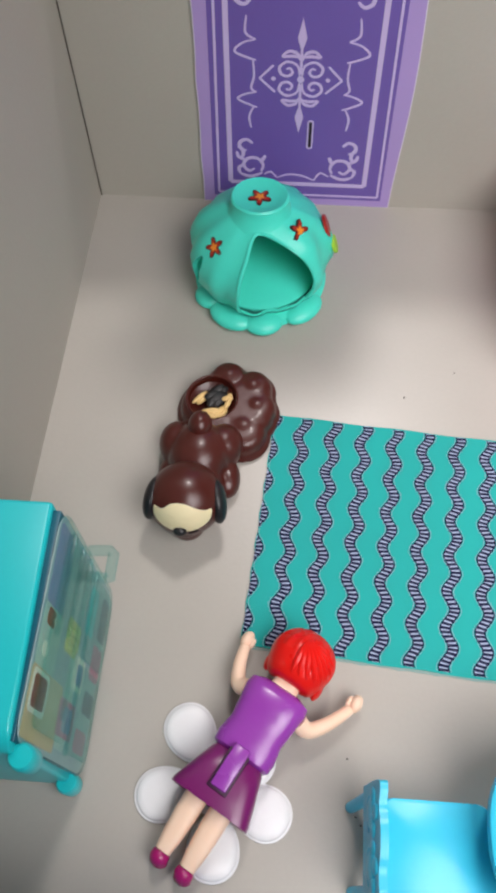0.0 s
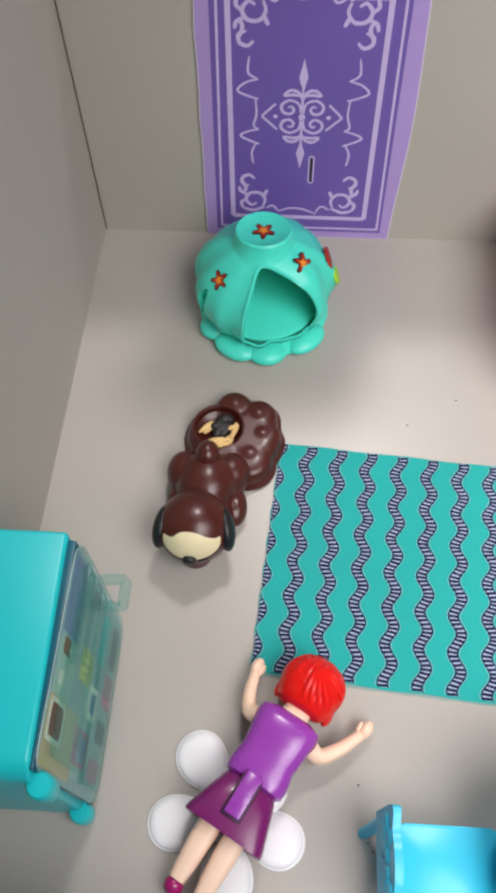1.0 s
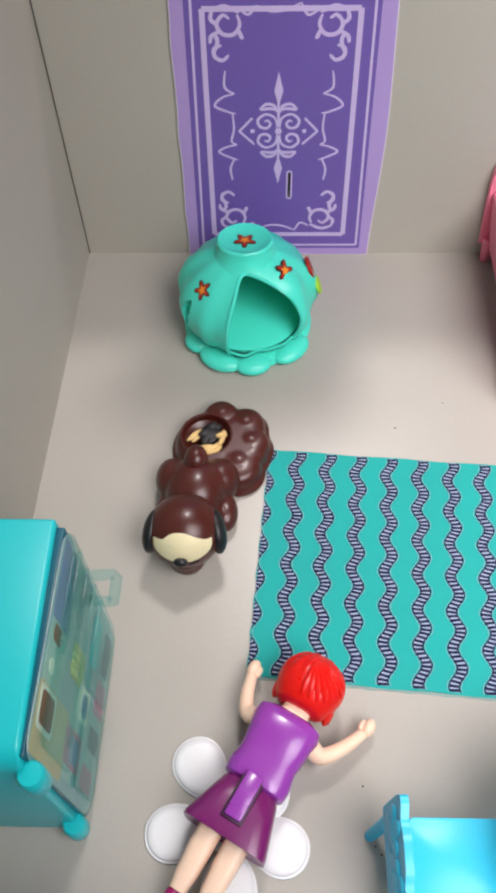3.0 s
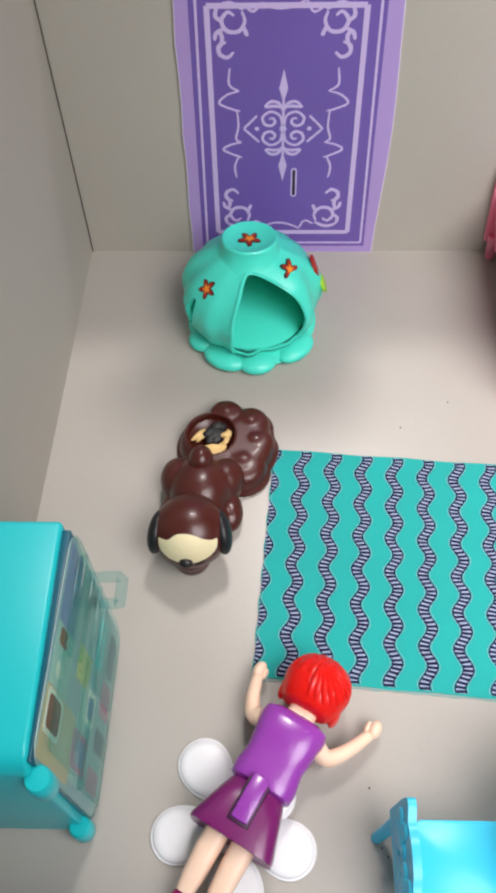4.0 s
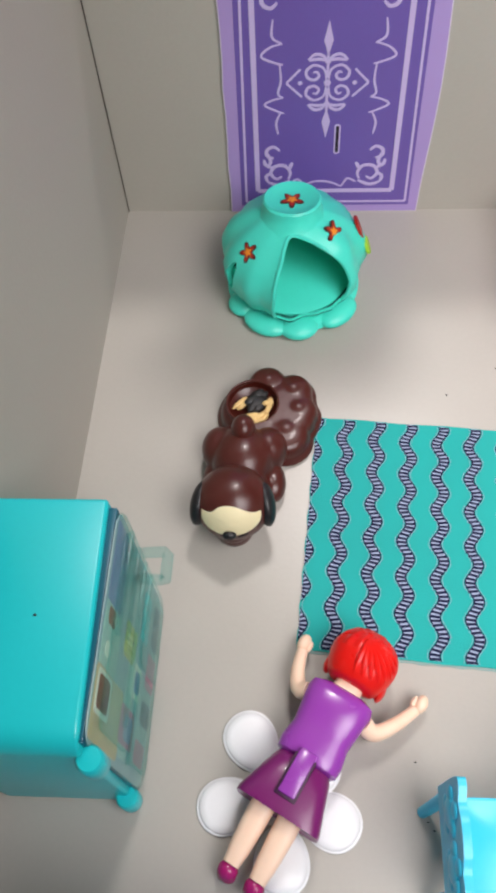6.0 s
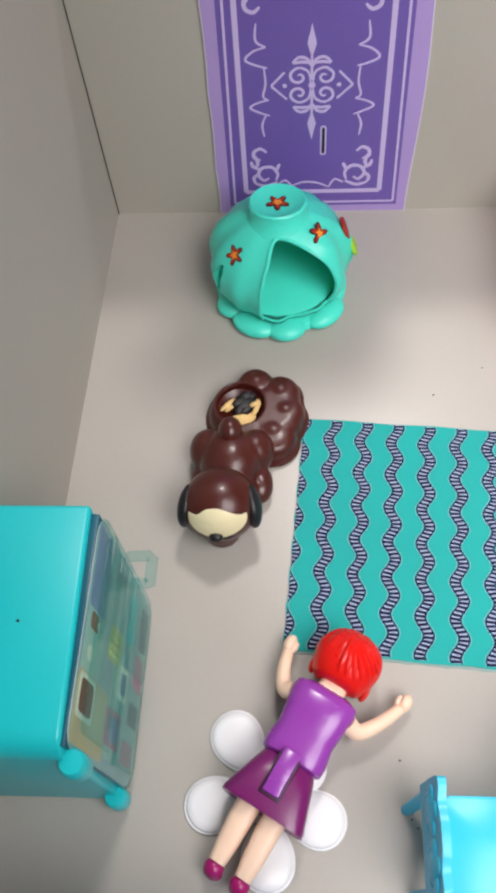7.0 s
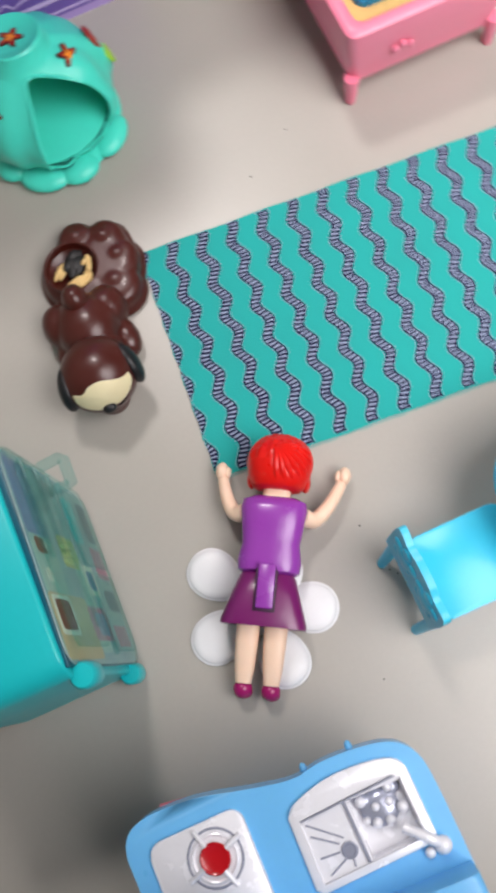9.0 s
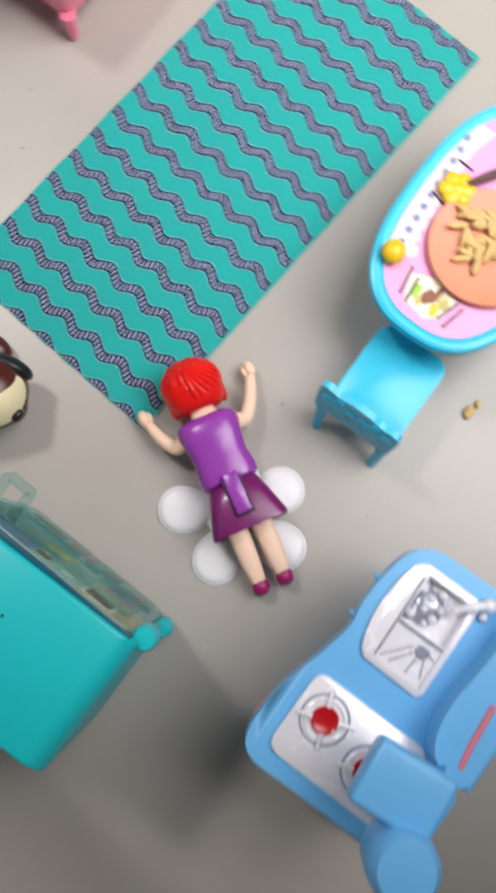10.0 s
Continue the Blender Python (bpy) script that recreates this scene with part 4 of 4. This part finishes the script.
# ---- light blue toy kitchen ----
def build_kitchen():
    g = thing("toy_kitchen", 0, 0, 0, 0, "light blue plastic toy kitchen with silver sink and stove", "toy kitchen")
    TOP = 45.0
    edge = smooth_line([(16, -262), (16, -256), (18.2, -252), (23, -250.4), (30, -250.5), (37, -251.5), (48, -254.3), (57, -256.0), (64, -255.2), (72, -255.6), (80, -257.2), (84.6, -261), (86.2, -268), (86.4, -288)], 6)
    outline = [(p[0], p[1]) for p in edge] + [(86.4, -298), (82, -300), (16, -300)]
    deck = part("counter", prism(outline, TOP - 8, TOP, 1.2, 3), [BABY], g)
    part("cabinet_body", prism([(19, -264), (80, -268), (80, -298), (19, -298)], 0.2, TOP - 8), [BABY], g)
    for x, y in ((60, -254.8), (71.5, -254.4)):
        part("drawer_knob", ball(x, y - 0.6, 42, 0.9, 1.5, 0.9), [BABY], g)
    part("pink_trim", tube(smooth_line([(25, -250.6, 36.4), (33, -251.8, 36.4), (40, -253.2, 36.4)], 4), 0.9, 8), [ROSE], g, "pink plastic strip below the counter")
    # sink
    panel = smooth_line([(52.6, -263.5), (55, -261.0), (64, -258.8), (74, -259.2), (80, -261.0), (81.6, -264)], 5)
    pan = [(p[0], p[1]) for p in panel] + [(81.6, -278.5), (80.4, -280), (54, -280.4), (52.4, -279)]
    sp = part("sink_panel", prism(pan, TOP - 6, TOP + 1.3, 0.5, 2), [SILVER], g, "silver white sink panel")
    carved(deck, prism([(53.6, -279.6), (80.4, -279.2), (80.2, -264.0), (53.8, -263.6)], TOP - 5.5, TOP + 5))
    carved(sp, prism([(54.6, -278.6), (79.4, -278.2), (79.2, -265.0), (77.5, -263.6), (54.8, -264.6)], TOP + 0.25, TOP + 5))
    carved(sp, prism([(66.6, -278.2), (79.0, -277.8), (78.8, -265.4), (66.4, -265.0)], TOP - 3.2, TOP + 5))
    part("basin_wall", joined(ribbon([(65.5, -264.4), (65.7, -278.3)], 0.7, TOP + 0.25, TOP + 1.0), ribbon([(54.9, -264.9), (79, -264.2)], 0.35, TOP + 0.25, TOP + 1.25)), [GREYM], g)
    for a, b in (((55.6, -266.0), (62.4, -271.6)), ((55.6, -268.6), (61.0, -272.4)), ((55.8, -273.6), (60.5, -274.0)), ((56.6, -277.6), (61, -275.8)), ((62.4, -278.0), (62.6, -276.4))):
        part("drain_groove", tube([(a[0], a[1], TOP + 0.3), (b[0], b[1], TOP + 0.3)], 0.22, 6), [GREYM], g)
    part("drain", lathe([(1.7, TOP + 0.2), (1.9, TOP + 0.7), (1.4, TOP + 0.75), (1.2, TOP + 0.4), (0.2, TOP + 0.4)], 62.6, -274.4, 20), [GREYM], g)
    fused("dish", [ball(72.5, -269.5, TOP - 2.2, 4.6, 4.2, 1.6), ball(69.4, -266.6, TOP - 2.2, 2.0, 2.0, 1.4), ball(76.4, -266.2, TOP - 2.2, 2.2, 2.0, 1.4)], [GREYM], g, 0.25, "grey moulded dish", 3)
    for x, y, r in ((68.8, -266.6, 1.3), (75.8, -265.8, 1.2), (71.6, -268.8, 1.0), (74.8, -268.9, 1.0), (70.6, -272.0, 1.2), (73.6, -272.6, 1.2), (77.2, -271.0, 1.3), (68.6, -270.8, 0.9)):
        part("bubble", ball(x, y, TOP - 0.9, r, seg=14), [SILVER], g)
    part("tap", joined(tube(smooth_line([(81.4, -280.6, TOP + 1), (80.6, -279.4, TOP + 3.0), (77.6, -276.4, TOP + 3.2), (75.4, -274.4, TOP + 2.6)], 5), [1.3] * 10 + [1.1] * 6, 10), ball(81.8, -281, TOP + 1.8, 2.0, 2.0, 1.8), ball(78.6, -281.6, TOP + 1.0, 1.2)), [SILVER], g, "silver white tap")
    # stove
    part("stove_panel", prism(rounded(21, 43.6, -290, -256.2, 3, 5), TOP, TOP + 1.2, 0.5, 2), [SILVER], g, "silver white stove panel")
    for bx, by in ((34.6, -264.2), (30.6, -279.6)):
        ringm = [(bx + 5.0 * math.cos(t), by + 5.0 * math.sin(t), TOP + 1.4) for t in [2 * math.pi * i / 28 for i in range(29)]]
        part("burner_ring", tube(ringm, 0.4, 8), [SILVER], g)
        part("burner_ring", tube([(bx + 6.2 * math.cos(t), by + 6.2 * math.sin(t), TOP + 1.25) for t in [2 * math.pi * i / 28 for i in range(29)]], 0.3, 6), [GREYM], g)
        for k in range(4):
            t = radians(20 + 90 * k)
            part("burner_arm", tube([(bx + 3.2 * math.cos(t), by + 3.2 * math.sin(t), TOP + 2.2), (bx + 7.4 * math.cos(t), by + 7.4 * math.sin(t), TOP + 1.7)], 0.6, 8), [SILVER], g)
        part("burner_cap", lathe([(3.3, TOP + 1.2), (3.5, TOP + 2.2), (3.2, TOP + 2.6), (2.6, TOP + 2.3), (0.2, TOP + 2.2)], bx, by, 28), [KNOB], g, "shiny red burner cap")
    # rounded splashback with a pink line
    sb = smooth_line([(41.6, -298), (42.4, -291), (47, -286.4), (56, -284.8), (70, -286), (86, -286.6)], 5)
    part("splashback", prism([(p[0], p[1]) for p in sb] + [(86, -300), (42, -300)], TOP, 56, 2.0, 4), [BABY], g)
    part("pink_line", tube([(45.5, -294.6, 55.9), (51, -293.6, 56.1), (62, -292.8, 56.1)], 0.8, 8), [ROSE], g, "pink painted line")
    # hood standing over the stove
    part("hood", turned(box(-8, 8, -10, 10, 59, 67, 1.5, 3), Matrix.Translation((34.2, -284.0, 0)) @ Matrix.Rotation(radians(5), 4, "Z")), [BABY], g)
    part("hood_post", box(28, 40, -297, -288, TOP, 60, 1.2), [BABY], g)
    part("flue", lathe([(8, 56), (8.4, 64), (8.0, 70), (6.4, 72), (0.3, 72.4)], 21.5, -292.5, 32), [BABY], g)


build_kitchen()


# ---- pink bed ----
def build_bed():
    g = thing("toy_bed", 0, 0, 0, 0, "pink plastic toy bed with blue glitter mattress", "bed")
    x0, x1, y0, y1 = 158.6, 210, -75.6, -3
    rings = []
    for s, z in ((-1.5, 9), (-0.5, 9.4), (1.2, 20), (2.6, 31), (2.6, 33.6), (1.4, 34.6), (-1.0, 34.4), (-2.0, 33.4), (-3.0, 28), (-3.2, 24)):
        rings.append([(x, y, z) for x, y in rounded(x0 - s, x1 + s, y0 - s, y1 + min(s, 1), 3.2, 4)])
    part("frame", loft(rings), [PINK], g)
    for x, y in ((x0 + 0.6, y0 + 0.6), (x1 - 0.6, y0 + 0.6), (x0 + 0.6, y1 - 0.8), (x1 - 0.6, y1 - 0.8)):
        part("leg", loft([[(x + r * math.cos(t), y + r * math.sin(t), z) for t in [2 * math.pi * i / 12 for i in range(12)]] for r, z in ((1.5, 0.1), (1.8, 1), (2.6, 12))]), [PINK], g)
    part("mattress_edge", prism(rounded(x0 + 3.2, x1 - 3.2, y0 + 3.2, y1 - 3, 3), 24, 29.5, 1.5, 3), [GOLD], g, "straw coloured mattress edge")
    part("mattress", prism(rounded(x0 + 6, x1 - 6, y0 + 9, y1 - 5, 4), 29.5, 32, 1.5, 3), [SEQUIN], g, "blue glitter cloth mattress")
    hb = smooth_line([(x0 - 2.6, 8), (x0 - 4.0, 40), (x0, 47), (x0 + 10, 52), (x1 - 10, 52), (x1, 47), (x1 + 4, 40), (x1 + 2.6, 8)], 5)
    head = part("headboard", turned(prism([(p[0], p[1]) for p in hb], 0.4, 3.4, 0.8, 2), Matrix(((1, 0, 0, 0), (0, 0, -1, 0), (0, 1, 0, 0), (0, 0, 0, 1)))), [PINK], g)
    for p in ((172.5, 17.5), (175.0, 18.5), (177.5, 17.5)):
        part("crown_bump", ball(p[0], y0 - 2.2, p[1] + 3, 1.3, 0.7, 1.7), [PINK], g)


build_bed()

trinket = part("white_trinket", joined(ball(217, -70, 2.6, 4.2, 2.8, 2.5), ball(221, -68.5, 2.2, 2.2, 2.0, 2.1), tube([(213.6, -72, 2), (211.5, -74, 0.6)], 0.5, 8)), [WHITE])
tagged(trinket, "small white plastic trinket beside the pink bed", "trinket")

# ---- crumbs and specks on the floor ----
for i, (x, y, r) in enumerate(((133.6, -253.6, 2.4), (137.5, -254.5, 1.5))):
    c = part("seed_crumb", ball(x, y, r * 0.45, r, r * 0.7, r * 0.5, (0, 0, 30 * i), 12), [SEED_L])
    tagged(c, "pale seed crumb on the grey floor", "crumb", "crumbs on the floor")
for x, y, r in ((104.5, -222, 0.35), (103, -220, 0.3), (118, -86, 0.35), (100.5, -205, 0.35), (135.5, -75, 0.3), (88, -247, 0.3)):
    c = part("dark_speck", ball(x, y, 0.15, r, r * 0.7, 0.2, seg=8), [SEED_D])
    tagged(c, "tiny dark speck on the grey floor", "speck", "specks on the floor")
c = part("dark_speck", ball(11.9, -189.2, 71.75, 0.45, 0.35, 0.2, seg=8), [SEED_D])
tagged(c, "tiny dark speck on the fridge top", "speck")
